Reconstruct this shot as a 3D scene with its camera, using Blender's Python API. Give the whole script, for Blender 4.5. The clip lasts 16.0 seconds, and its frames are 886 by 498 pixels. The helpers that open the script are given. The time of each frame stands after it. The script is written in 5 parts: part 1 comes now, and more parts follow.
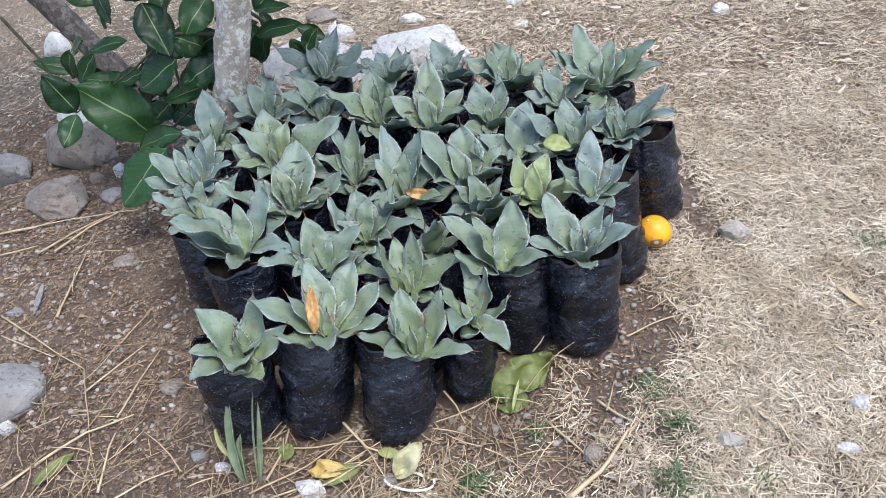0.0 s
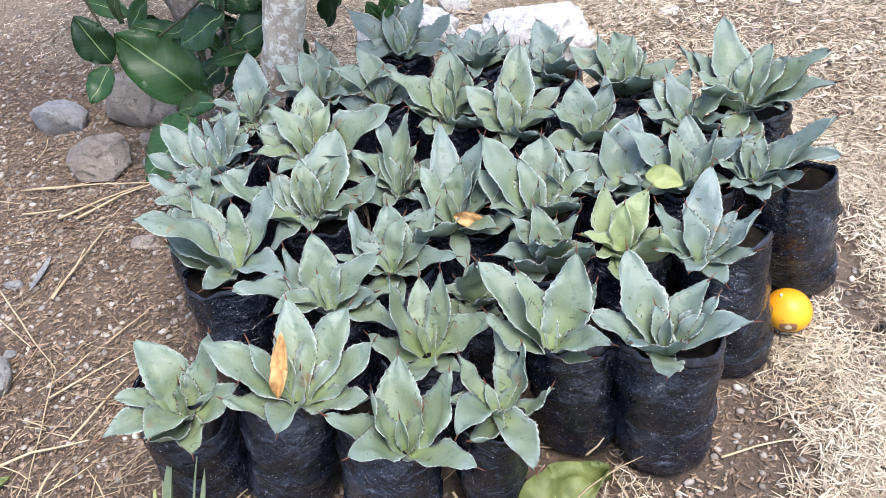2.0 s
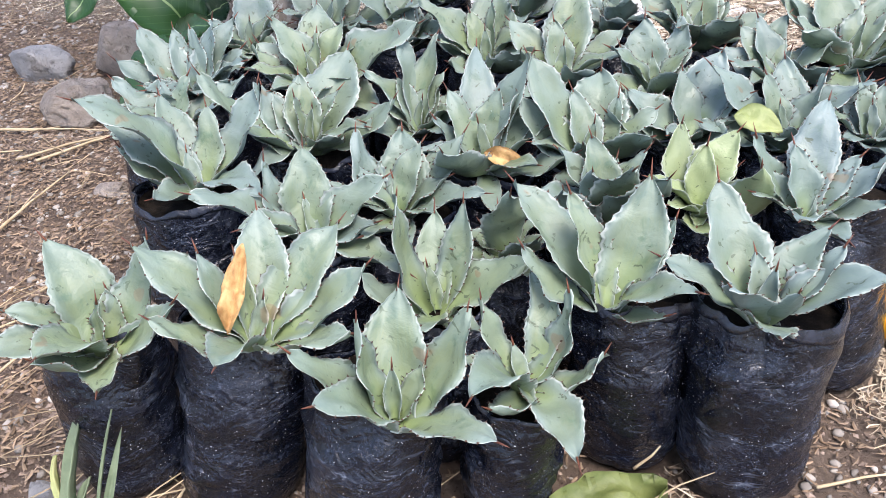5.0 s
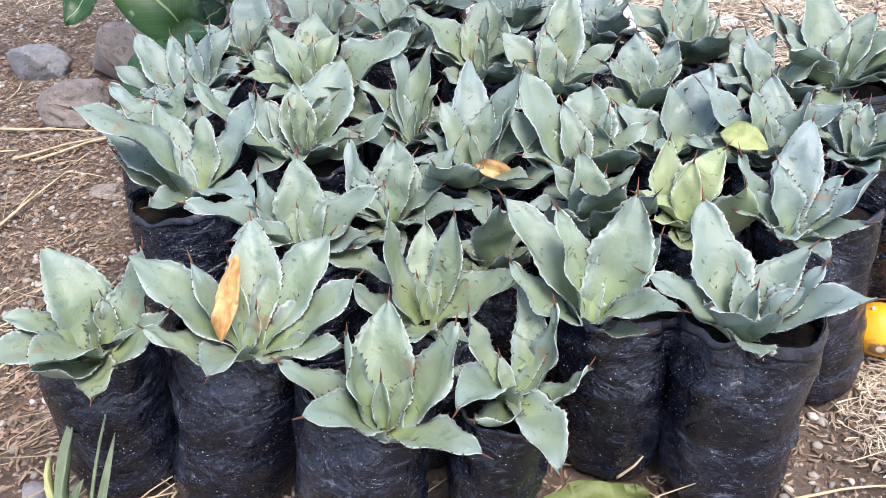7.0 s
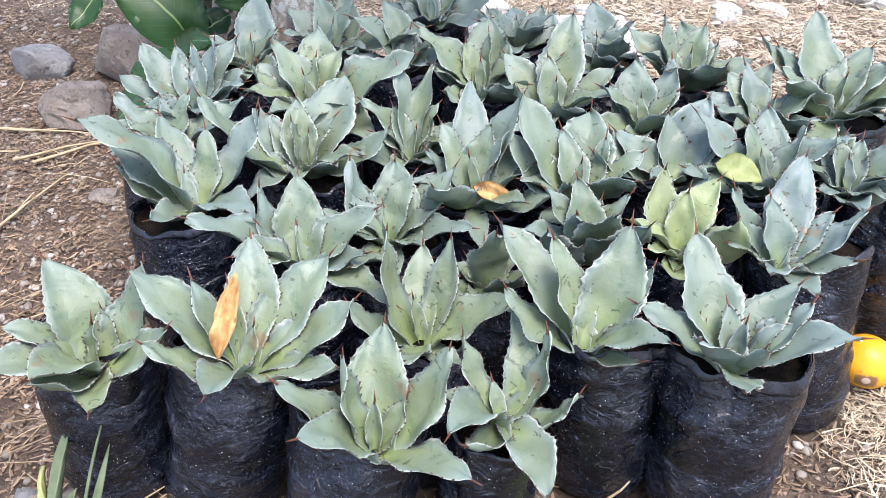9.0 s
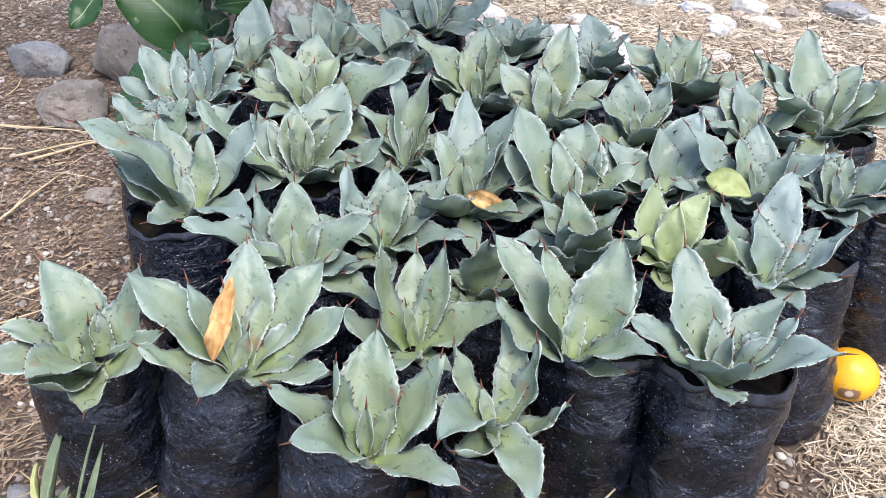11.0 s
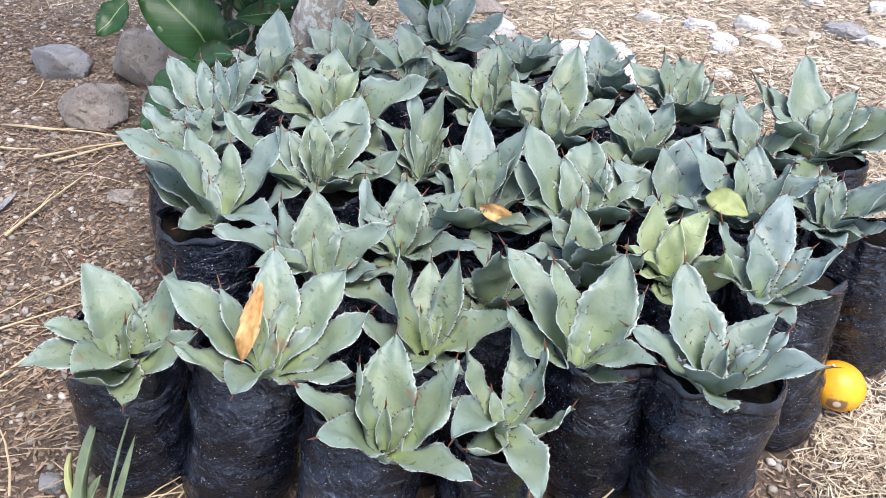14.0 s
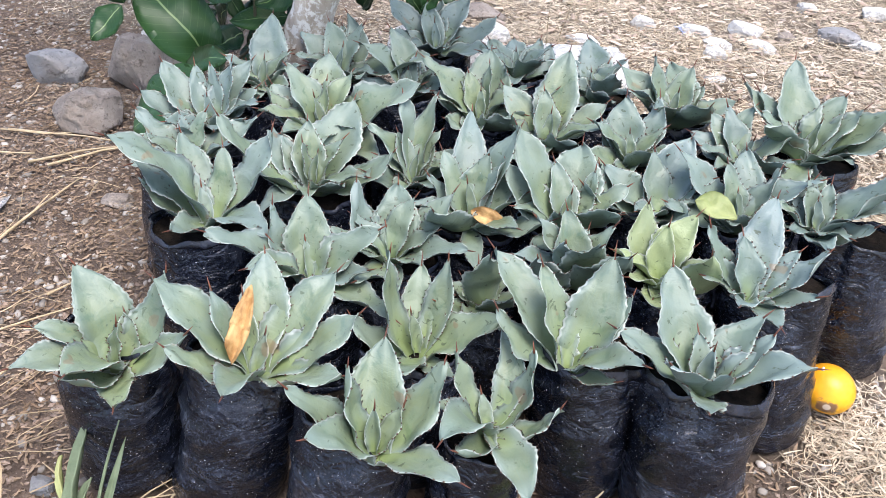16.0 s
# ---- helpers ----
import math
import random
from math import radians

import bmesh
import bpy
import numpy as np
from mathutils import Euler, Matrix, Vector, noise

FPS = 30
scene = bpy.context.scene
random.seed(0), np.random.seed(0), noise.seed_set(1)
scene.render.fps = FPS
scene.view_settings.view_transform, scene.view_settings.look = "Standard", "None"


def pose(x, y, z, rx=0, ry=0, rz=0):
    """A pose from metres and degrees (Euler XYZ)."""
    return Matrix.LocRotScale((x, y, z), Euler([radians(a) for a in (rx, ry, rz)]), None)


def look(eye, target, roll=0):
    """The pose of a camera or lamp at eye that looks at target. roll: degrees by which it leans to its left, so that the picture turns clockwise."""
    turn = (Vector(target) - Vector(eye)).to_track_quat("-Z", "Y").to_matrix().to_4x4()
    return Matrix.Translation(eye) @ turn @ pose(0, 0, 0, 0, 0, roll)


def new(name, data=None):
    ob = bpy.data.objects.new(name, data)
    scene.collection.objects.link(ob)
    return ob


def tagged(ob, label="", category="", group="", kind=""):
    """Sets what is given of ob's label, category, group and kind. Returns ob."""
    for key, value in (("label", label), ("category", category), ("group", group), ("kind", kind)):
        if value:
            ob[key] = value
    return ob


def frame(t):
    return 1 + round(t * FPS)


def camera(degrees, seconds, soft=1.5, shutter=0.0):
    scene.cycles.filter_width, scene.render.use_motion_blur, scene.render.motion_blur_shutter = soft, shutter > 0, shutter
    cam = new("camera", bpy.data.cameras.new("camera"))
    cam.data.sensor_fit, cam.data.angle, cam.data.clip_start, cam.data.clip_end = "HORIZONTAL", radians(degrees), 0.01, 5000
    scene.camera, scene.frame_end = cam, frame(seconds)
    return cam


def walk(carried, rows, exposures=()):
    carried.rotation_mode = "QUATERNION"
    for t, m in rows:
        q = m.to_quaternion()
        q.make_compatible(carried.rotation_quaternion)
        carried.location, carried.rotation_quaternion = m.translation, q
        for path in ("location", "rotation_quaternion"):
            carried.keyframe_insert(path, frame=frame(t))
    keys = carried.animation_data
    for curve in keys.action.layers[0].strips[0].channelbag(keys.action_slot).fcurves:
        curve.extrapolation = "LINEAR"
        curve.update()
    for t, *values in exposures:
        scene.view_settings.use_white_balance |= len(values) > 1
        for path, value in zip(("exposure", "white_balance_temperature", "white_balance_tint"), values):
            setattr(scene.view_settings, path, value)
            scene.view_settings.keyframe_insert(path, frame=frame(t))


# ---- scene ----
cam = camera(55.0, 16.0, soft=0.6)
PATH = [
    (0, (0.737, 0.373, 1.438), (0.318, 1.838, 0.143), -9.0),
    (0.5, (0.738, 0.428, 1.409), (0.326, 1.852, 0.068), -8.0),
    (1, (0.705, 0.468, 1.435), (0.274, 1.844, 0.049), -6.8),
    (1.5, (0.675, 0.565, 1.451), (0.107, 1.889, 0.063), -8.0),
    (2, (0.789, 0.842, 1.207), (0.046, 2.17, -0.091), -9.5),
    (2.5, (0.735, 0.984, 0.892), (-0.06, 2.365, -0.316), -8.4),
    (3, (0.7, 1.01, 0.874), (-0.107, 2.425, -0.286), -7.8),
    (3.5, (0.667, 0.996, 0.872), (-0.14, 2.41, -0.291), -6.5),
    (4, (0.655, 0.972, 0.873), (-0.153, 2.382, -0.293), -5.3),
    (4.2, (0.665, 0.948, 0.855), (-0.141, 2.36, -0.31), -5.0),
    (6.5, (0.696, 0.94, 0.875), (-0.081, 2.366, -0.292), -3.1),
    (7, (0.695, 0.939, 0.883), (-0.083, 2.363, -0.286), -2.9),
    (7.5, (0.687, 0.943, 0.884), (-0.089, 2.367, -0.287), -2.4),
    (8, (0.681, 0.95, 0.882), (-0.095, 2.374, -0.288), -1.9),
    (8.5, (0.683, 0.946, 0.887), (-0.089, 2.374, -0.281), -1.4),
    (9, (0.692, 0.94, 0.912), (-0.075, 2.373, -0.253), -0.8),
    (11.5, (0.695, 0.925, 0.938), (-0.056, 2.371, -0.222), 0.9),
    (12, (0.695, 0.902, 0.959), (-0.056, 2.349, -0.198), 1.1),
    (12.5, (0.693, 0.888, 0.974), (-0.059, 2.336, -0.183), 1.5),
    (13, (0.698, 0.883, 0.976), (-0.053, 2.331, -0.182), 1.8),
    (13.5, (0.698, 0.875, 0.981), (-0.052, 2.323, -0.178), 2.0),
    (14, (0.698, 0.879, 0.976), (-0.051, 2.326, -0.182), 2.1),
    (14.5, (0.698, 0.881, 0.975), (-0.051, 2.329, -0.184), 2.2),
    (15, (0.699, 0.877, 0.977), (-0.048, 2.326, -0.181), 2.2),
    (15.5, (0.708, 0.878, 0.978), (-0.041, 2.33, -0.175), 2.2),
    (16, (0.71, 0.879, 0.977), (-0.039, 2.335, -0.172), 2.2),
]
walk(cam, [(t, look(eye, target, roll)) for t, eye, target, roll in PATH],
     exposures=[(0.0, 1.48, 6350, 10), (1.5, 1.65, 6400, 10), (2.5, 2.06, 6650, 15), (4.2, 1.98, 6650, 15), (6.3, 2.02, 6650, 15), (9.0, 2.02, 6650, 15), (11.5, 1.89, 6600, 13), (16.0, 1.89, 6600, 13)])

# ---- world, sun ----
SUN_AZ, SUN_EL = -30.0, 66.0
world = bpy.data.worlds.new("sky")
scene.world = world
world.use_nodes = True
wn = world.node_tree
sky = wn.nodes.new("ShaderNodeTexSky")
sky.sky_type = "NISHITA"
sky.sun_disc = False
sky.sun_elevation = radians(SUN_EL)
sky.sun_rotation = radians(90 - SUN_AZ)
sky.air_density, sky.dust_density, sky.ozone_density = 1.0, 2.0, 1.0
wn.links.new(sky.outputs[0], wn.nodes["Background"].inputs[0])
wn.nodes["Background"].inputs[1].default_value = 0.112
sun_data = bpy.data.lights.new("sun", "SUN")
sun_data.energy, sun_data.angle, sun_data.color = 1.25, radians(28), (1.0, 0.985, 0.965)
sun = new("sun", sun_data)
sun_dir = Vector((math.cos(radians(SUN_AZ)) * math.cos(radians(SUN_EL)), math.sin(radians(SUN_AZ)) * math.cos(radians(SUN_EL)), math.sin(radians(SUN_EL))))
sun.matrix_world = look(sun_dir * 30, (0, 0, 0))


# ---- materials ----
def shader(name, rough=0.7, metal=0.0, spec=0.4):
    m = bpy.data.materials.new(name)
    m.use_nodes = True
    nt = m.node_tree
    b = nt.nodes["Principled BSDF"]
    b.inputs["Roughness"].default_value = rough
    b.inputs["Metallic"].default_value = metal
    b.inputs["Specular IOR Level"].default_value = spec
    return m, nt, b


def coords(nt, kind="Object", scale=(1, 1, 1)):
    c = nt.nodes.new("ShaderNodeTexCoord")
    mp = nt.nodes.new("ShaderNodeMapping")
    mp.inputs["Scale"].default_value = scale
    nt.links.new(c.outputs[kind], mp.inputs[0])
    return mp.outputs[0]


def noise_tex(nt, vec, scale, detail=4.0, rough=0.6, distortion=0.0):
    n = nt.nodes.new("ShaderNodeTexNoise")
    n.inputs["Scale"].default_value = scale
    n.inputs["Detail"].default_value = detail
    n.inputs["Roughness"].default_value = rough
    n.inputs["Distortion"].default_value = distortion
    if vec is not None:
        nt.links.new(vec, n.inputs["Vector"])
    return n.outputs["Fac"]


def ramp(nt, fac, lo, hi, a=0.0, b=1.0):
    r = nt.nodes.new("ShaderNodeMapRange")
    r.interpolation_type = "SMOOTHSTEP"
    for k, v in zip((1, 2, 3, 4), (lo, hi, a, b)):
        r.inputs[k].default_value = v
    nt.links.new(fac, r.inputs[0])
    return r.outputs[0]


def blend(nt, fac, a, b, how="MIX"):
    m = nt.nodes.new("ShaderNodeMix")
    m.data_type, m.blend_type = "RGBA", how
    for socket, v in ((m.inputs[0], fac), (m.inputs[6], a), (m.inputs[7], b)):
        if isinstance(v, (int, float)):
            socket.default_value = v
        elif isinstance(v, tuple):
            socket.default_value = (*v, 1)
        else:
            nt.links.new(v, socket)
    return m.outputs[2]


def calc(nt, how, a, b=0.0):
    m = nt.nodes.new("ShaderNodeMath")
    m.operation = how
    for socket, v in zip(m.inputs, (a, b)):
        if isinstance(v, (int, float)):
            socket.default_value = v
        else:
            nt.links.new(v, socket)
    return m.outputs[0]


def relief(nt, b, height, strength=0.4, distance=0.002):
    n = nt.nodes.new("ShaderNodeBump")
    n.inputs["Strength"].default_value = strength
    n.inputs["Distance"].default_value = distance
    nt.links.new(height, n.inputs["Height"])
    nt.links.new(n.outputs[0], b.inputs["Normal"])


def simple(name, lo, hi, scale=30.0, rough=0.8, spec=0.3, bump=0.4, dist=0.002, per="none"):
    """A mottled surface of two colours, with grain."""
    m, nt, b = shader(name, rough, 0.0, spec)
    v = coords(nt)
    f = ramp(nt, noise_tex(nt, v, scale, 6), 0.3, 0.7)
    c = blend(nt, f, lo, hi)
    if per == "island":
        g = nt.nodes.new("ShaderNodeNewGeometry")
        c = blend(nt, calc(nt, "MULTIPLY", g.outputs["Random Per Island"], 0.85), c, tuple(x * 0.38 for x in lo))
    if per == "object":
        o = nt.nodes.new("ShaderNodeObjectInfo")
        c = blend(nt, calc(nt, "MULTIPLY", o.outputs["Random"], 0.5), c, tuple(x * 0.6 for x in lo))
    nt.links.new(c, b.inputs["Base Color"])
    relief(nt, b, noise_tex(nt, v, scale * 4, 5), bump, dist)
    return m


def agave_material():
    m, nt, b = shader("agave_leaf_skin", 0.5, 0.0, 0.45)
    info = nt.nodes.new("ShaderNodeObjectInfo")
    tone = nt.nodes.new("ShaderNodeSeparateColor")
    nt.links.new(info.outputs["Color"], tone.inputs[0])
    uv = nt.nodes.new("ShaderNodeUVMap")
    uv.uv_map = "leaf"
    sep = nt.nodes.new("ShaderNodeSeparateXYZ")
    nt.links.new(uv.outputs[0], sep.inputs[0])
    v = coords(nt)
    blue, green, lime = (0.116, 0.158, 0.152), (0.150, 0.184, 0.095), (0.25, 0.305, 0.15)
    c = blend(nt, ramp(nt, tone.outputs[0], 0.0, 0.5), blue, green)
    c = blend(nt, ramp(nt, tone.outputs[0], 0.55, 1.0), c, lime)
    clean = ramp(nt, tone.outputs[0], 0.55, 0.9, 1.0, 0.15)
    # waxy bloom, rubbed off in soft patches
    bloom = ramp(nt, noise_tex(nt, v, 14, 4), 0.35, 0.7)
    c = blend(nt, calc(nt, "MULTIPLY", calc(nt, "MULTIPLY", bloom, 0.42), clean), c, (0.24, 0.30, 0.285))
    worn = ramp(nt, noise_tex(nt, v, 38, 6, 0.65, 0.6), 0.52, 0.70)
    c = blend(nt, calc(nt, "MULTIPLY", calc(nt, "MULTIPLY", worn, ramp(nt, tone.outputs[0], 0.2, 0.55, 0.5, 0.95)), clean), c, (0.078, 0.125, 0.072))
    # streaks along the blade
    along = nt.nodes.new("ShaderNodeMapping")
    along.inputs["Scale"].default_value = (16, 2.2, 1)
    nt.links.new(uv.outputs[0], along.inputs[0])
    streak = ramp(nt, noise_tex(nt, along.outputs[0], 1.6, 4, 0.6), 0.45, 0.7)
    c = blend(nt, calc(nt, "MULTIPLY", calc(nt, "MULTIPLY", streak, 0.4), clean), c, (0.125, 0.185, 0.14))
    # greener heart of the blade
    side = calc(nt, "ABSOLUTE", calc(nt, "SUBTRACT", sep.outputs[0], 0.5))
    heart = ramp(nt, sep.outputs[1], 0.55, 0.05)
    mid = ramp(nt, side, 0.45, 0.1)
    c = blend(nt, calc(nt, "MULTIPLY", calc(nt, "MULTIPLY", heart, mid), 0.68), c, (0.225, 0.295, 0.098))
    rimmed = calc(nt, "MAXIMUM", ramp(nt, side, 0.25, 0.5), ramp(nt, sep.outputs[1], 0.6, 1.0))
    c = blend(nt, calc(nt, "MULTIPLY", calc(nt, "MULTIPLY", rimmed, 0.5), clean), c, (0.18, 0.24, 0.240))
    # pale horny margin, rough edge
    margin = ramp(nt, calc(nt, "ADD", side, calc(nt, "MULTIPLY", noise_tex(nt, v, 90, 2), 0.05)), 0.472, 0.508)
    c = blend(nt, calc(nt, "MULTIPLY", margin, 0.7), c, (0.47, 0.51, 0.47))
    # small dark scars and rusty nicks
    scar = ramp(nt, noise_tex(nt, v, 85, 3, 0.5, 0.8), 0.64, 0.69)
    c = blend(nt, calc(nt, "MULTIPLY", scar, 0.8), c, (0.045, 0.06, 0.03))
    rust = ramp(nt, noise_tex(nt, v, 30, 2, 0.4), 0.715, 0.75)
    c = blend(nt, calc(nt, "MULTIPLY", rust, 0.6), c, (0.20, 0.13, 0.07))
    c = blend(nt, calc(nt, "MULTIPLY", calc(nt, "MULTIPLY", info.outputs["Random"], 0.35), clean), c, (0.11, 0.16, 0.118))
    nt.links.new(c, b.inputs["Base Color"])
    nt.links.new(ramp(nt, worn, 0, 1, 0.52, 0.38), b.inputs["Roughness"])
    relief(nt, b, noise_tex(nt, v, 34, 4, 0.55, 0.4), 0.55, 0.006)
    return m


def plastic_material():
    m, nt, b = shader("black_polythene", 0.3, 0.0, 0.45)
    info = nt.nodes.new("ShaderNodeObjectInfo")
    v = coords(nt)
    shift = nt.nodes.new("ShaderNodeVectorMath")
    shift.operation = "ADD"
    nt.links.new(v, shift.inputs[0])
    nt.links.new(info.outputs["Location"], shift.inputs[1])
    v = shift.outputs[0]
    flat = nt.nodes.new("ShaderNodeMapping")
    flat.inputs["Scale"].default_value = (1, 1, 1.35)
    nt.links.new(v, flat.inputs[0])
    dust_sheen = ramp(nt, noise_tex(nt, flat.outputs[0], 9, 7, 0.72, 0.6), 0.42, 0.74)
    scuff = ramp(nt, noise_tex(nt, flat.outputs[0], 60, 10, 0.8, 0.9), 0.53, 0.68)
    fine = ramp(nt, noise_tex(nt, flat.outputs[0], 190, 5, 0.75, 1.5), 0.55, 0.68)
    # dust film, its blue tint painted in for the sky's reflection
    c = blend(nt, calc(nt, "MULTIPLY", dust_sheen, 0.24), (0.003, 0.0042, 0.009), (0.050, 0.064, 0.112))
    slant = nt.nodes.new("ShaderNodeMapping")
    slant.inputs["Rotation"].default_value = (0.5, 0.35, 0.0)
    slant.inputs["Scale"].default_value = (5, 5, 38)
    nt.links.new(v, slant.inputs[0])
    scratch = ramp(nt, noise_tex(nt, slant.outputs[0], 3.2, 3, 0.6, 0.5), 0.64, 0.70)
    marks = calc(nt, "MAXIMUM", calc(nt, "MULTIPLY", scuff, 0.75), calc(nt, "MULTIPLY", fine, 0.7))
    marks = calc(nt, "MAXIMUM", marks, calc(nt, "MULTIPLY", scratch, 0.5))
    marks = calc(nt, "MULTIPLY", marks, ramp(nt, dust_sheen, 0, 1, 0.15, 0.9))
    c = blend(nt, marks, c, (0.27, 0.305, 0.39))
    speck = ramp(nt, noise_tex(nt, v, 320, 1), 0.735, 0.75)
    c = blend(nt, calc(nt, "MULTIPLY", speck, 0.75), c, (0.55, 0.54, 0.52))
    nt.links.new(c, b.inputs["Base Color"])
    nt.links.new(ramp(nt, dust_sheen, 0, 1, 0.16, 0.36), b.inputs["Roughness"])
    fold = calc(nt, "ABSOLUTE", calc(nt, "SUBTRACT", noise_tex(nt, flat.outputs[0], 9, 2, 0.4, 0.6), 0.5))
    crinkle = calc(nt, "ABSOLUTE", calc(nt, "SUBTRACT", noise_tex(nt, flat.outputs[0], 26, 3, 0.5, 1.2), 0.5))
    h = calc(nt, "ADD", calc(nt, "MULTIPLY", fold, 1.8), calc(nt, "ADD", calc(nt, "MULTIPLY", crinkle, 0.7), calc(nt, "MULTIPLY", noise_tex(nt, v, 110, 5, 0.65), 0.14)))
    relief(nt, b, h, 0.9, 0.014)
    return m


def ground_material():
    m, nt, b = shader("dry_earth", 0.95, 0.0, 0.15)
    v = coords(nt)
    c = blend(nt, ramp(nt, noise_tex(nt, v, 7, 8, 0.65), 0.3, 0.7), (0.115, 0.082, 0.063), (0.225, 0.168, 0.13))
    c = blend(nt, ramp(nt, noise_tex(nt, v, 90, 5, 0.7), 0.55, 0.75), c, (0.22, 0.18, 0.145))
    c = blend(nt, ramp(nt, noise_tex(nt, v, 160, 3, 0.6), 0.6, 0.72), c, (0.07, 0.05, 0.035))
    pale = ramp(nt, noise_tex(nt, v, 1.6, 4), 0.5, 0.7)
    c = blend(nt, calc(nt, "MULTIPLY", pale, 0.35), c, (0.22, 0.19, 0.16))
    chaff = nt.nodes.new("ShaderNodeAttribute")
    chaff.attribute_name = "chaff"
    c = blend(nt, calc(nt, "MULTIPLY", chaff.outputs["Fac"], 0.75), c, blend(nt, ramp(nt, noise_tex(nt, v, 130, 4, 0.7), 0.35, 0.65), (0.15, 0.118, 0.088), (0.46, 0.38, 0.285)))
    nt.links.new(c, b.inputs["Base Color"])
    relief(nt, b, noise_tex(nt, v, 75, 9, 0.8, 0.5), 1.0, 0.014)
    return m


def stone_material(name, lo, hi, pits=0.0):
    m, nt, b = shader(name, 0.9, 0.0, 0.2)
    v = coords(nt)
    c = blend(nt, ramp(nt, noise_tex(nt, v, 14, 8, 0.65), 0.3, 0.7), lo, hi)
    c = blend(nt, ramp(nt, noise_tex(nt, v, 55, 7, 0.7), 0.50, 0.68), c, tuple(x * 0.66 for x in lo))
    c = blend(nt, calc(nt, "MULTIPLY", ramp(nt, noise_tex(nt, v, 5, 3), 0.5, 0.7), 0.35), c, (0.30, 0.22, 0.15))
    hollow = ramp(nt, noise_tex(nt, v, 75, 6, 0.7, 0.8), 0.52, 0.62)
    c = blend(nt, calc(nt, "MULTIPLY", hollow, pits), c, (0.16, 0.15, 0.14))
    nt.links.new(c, b.inputs["Base Color"])
    relief(nt, b, noise_tex(nt, v, 34, 9, 0.78, 0.6), 1.0, 0.02)
    return m


def bark_material(name, lo, hi, spots):
    m, nt, b = shader(name, 0.9, 0.0, 0.2)
    v = coords(nt, "Object", (1, 1, 0.35))
    c = blend(nt, ramp(nt, noise_tex(nt, v, 40, 6), 0.3, 0.7), lo, hi)
    lichen = ramp(nt, noise_tex(nt, coords(nt), 48, 7, 0.75), 0.49, 0.57)
    c = blend(nt, calc(nt, "MULTIPLY", lichen, spots), c, (0.68, 0.67, 0.64))
    nt.links.new(c, b.inputs["Base Color"])
    relief(nt, b, noise_tex(nt, v, 80, 8, 0.7), 0.8, 0.005)
    return m


def citrus_material():
    m, nt, b = shader("glossy_tree_leaf", 0.42, 0.0, 0.34)
    info = nt.nodes.new("ShaderNodeObjectInfo")
    uv = nt.nodes.new("ShaderNodeUVMap")
    uv.uv_map = "leaf"
    sep = nt.nodes.new("ShaderNodeSeparateXYZ")
    nt.links.new(uv.outputs[0], sep.inputs[0])
    v = coords(nt)
    c = blend(nt, info.outputs["Random"], (0.008, 0.030, 0.010), (0.022, 0.066, 0.017))
    side = calc(nt, "ABSOLUTE", calc(nt, "SUBTRACT", sep.outputs[0], 0.5))
    rib = ramp(nt, side, 0.020, 0.010)
    wave = nt.nodes.new("ShaderNodeMath")
    wave.operation = "SINE"
    nt.links.new(calc(nt, "MULTIPLY", calc(nt, "SUBTRACT", sep.outputs[1], calc(nt, "MULTIPLY", side, 0.5)), 75.0), wave.inputs[0])
    vein = ramp(nt, wave.outputs[0], 0.93, 1.0)
    c = blend(nt, calc(nt, "MAXIMUM", calc(nt, "MULTIPLY", rib, 0.9), calc(nt, "MULTIPLY", vein, 0.10)), c, (0.20, 0.28, 0.12))
    c = blend(nt, calc(nt, "MULTIPLY", ramp(nt, noise_tex(nt, v, 60, 5), 0.64, 0.75), 0.3), c, (0.20, 0.24, 0.16))
    nt.links.new(c, b.inputs["Base Color"])
    relief(nt, b, noise_tex(nt, v, 40, 4), 0.3, 0.003)
    return m


def fruit_material():
    m, nt, b = shader("orange_peel", 0.42, 0.0, 0.45)
    v = coords(nt)
    c = blend(nt, ramp(nt, noise_tex(nt, v, 12, 4), 0.35, 0.7), (0.72, 0.29, 0.012), (0.80, 0.41, 0.02))
    g = nt.nodes.new("ShaderNodeVectorMath")
    g.operation = "DISTANCE"
    nt.links.new(v, g.inputs[0])
    g.inputs[1].default_value = (0.005, -0.039, -0.004)
    rot = ramp(nt, calc(nt, "ADD", g.outputs["Value"], calc(nt, "MULTIPLY", noise_tex(nt, v, 45, 5), 0.034)), 0.033, 0.027)
    c = blend(nt, rot, c, (0.23, 0.12, 0.06))
    c = blend(nt, ramp(nt, g.outputs["Value"], 0.007, 0.005), c, (0.62, 0.50, 0.38))
    nt.links.new(c, b.inputs["Base Color"])
    relief(nt, b, noise_tex(nt, v, 400, 2), 0.25, 0.001)
    return m


AGAVE = agave_material()
SPINE = simple("leaf_spine", (0.075, 0.024, 0.018), (0.17, 0.06, 0.03), 60, 0.5, 0.4)
TOOTH = simple("leaf_tooth", (0.04, 0.025, 0.02), (0.11, 0.06, 0.042), 60, 0.6, 0.3)
PLASTIC = plastic_material()
RIM = simple("folded_polythene", (0.004, 0.005, 0.009), (0.024, 0.029, 0.046), 40, 0.17, 0.6, 0.5, 0.004)
# soil colour taken near black to stand in for shade inside the bags
SHADED_POTSOIL = simple("shaded_potting_soil", (0.006, 0.005, 0.004), (0.020, 0.015, 0.011), 80, 0.95, 0.1, 1.0, 0.006)
EARTH = ground_material()
STRAW = simple("dry_grass_straw", (0.52, 0.42, 0.295), (0.84, 0.73, 0.57), 6, 0.75, 0.25, 0.3, 0.001, "island")
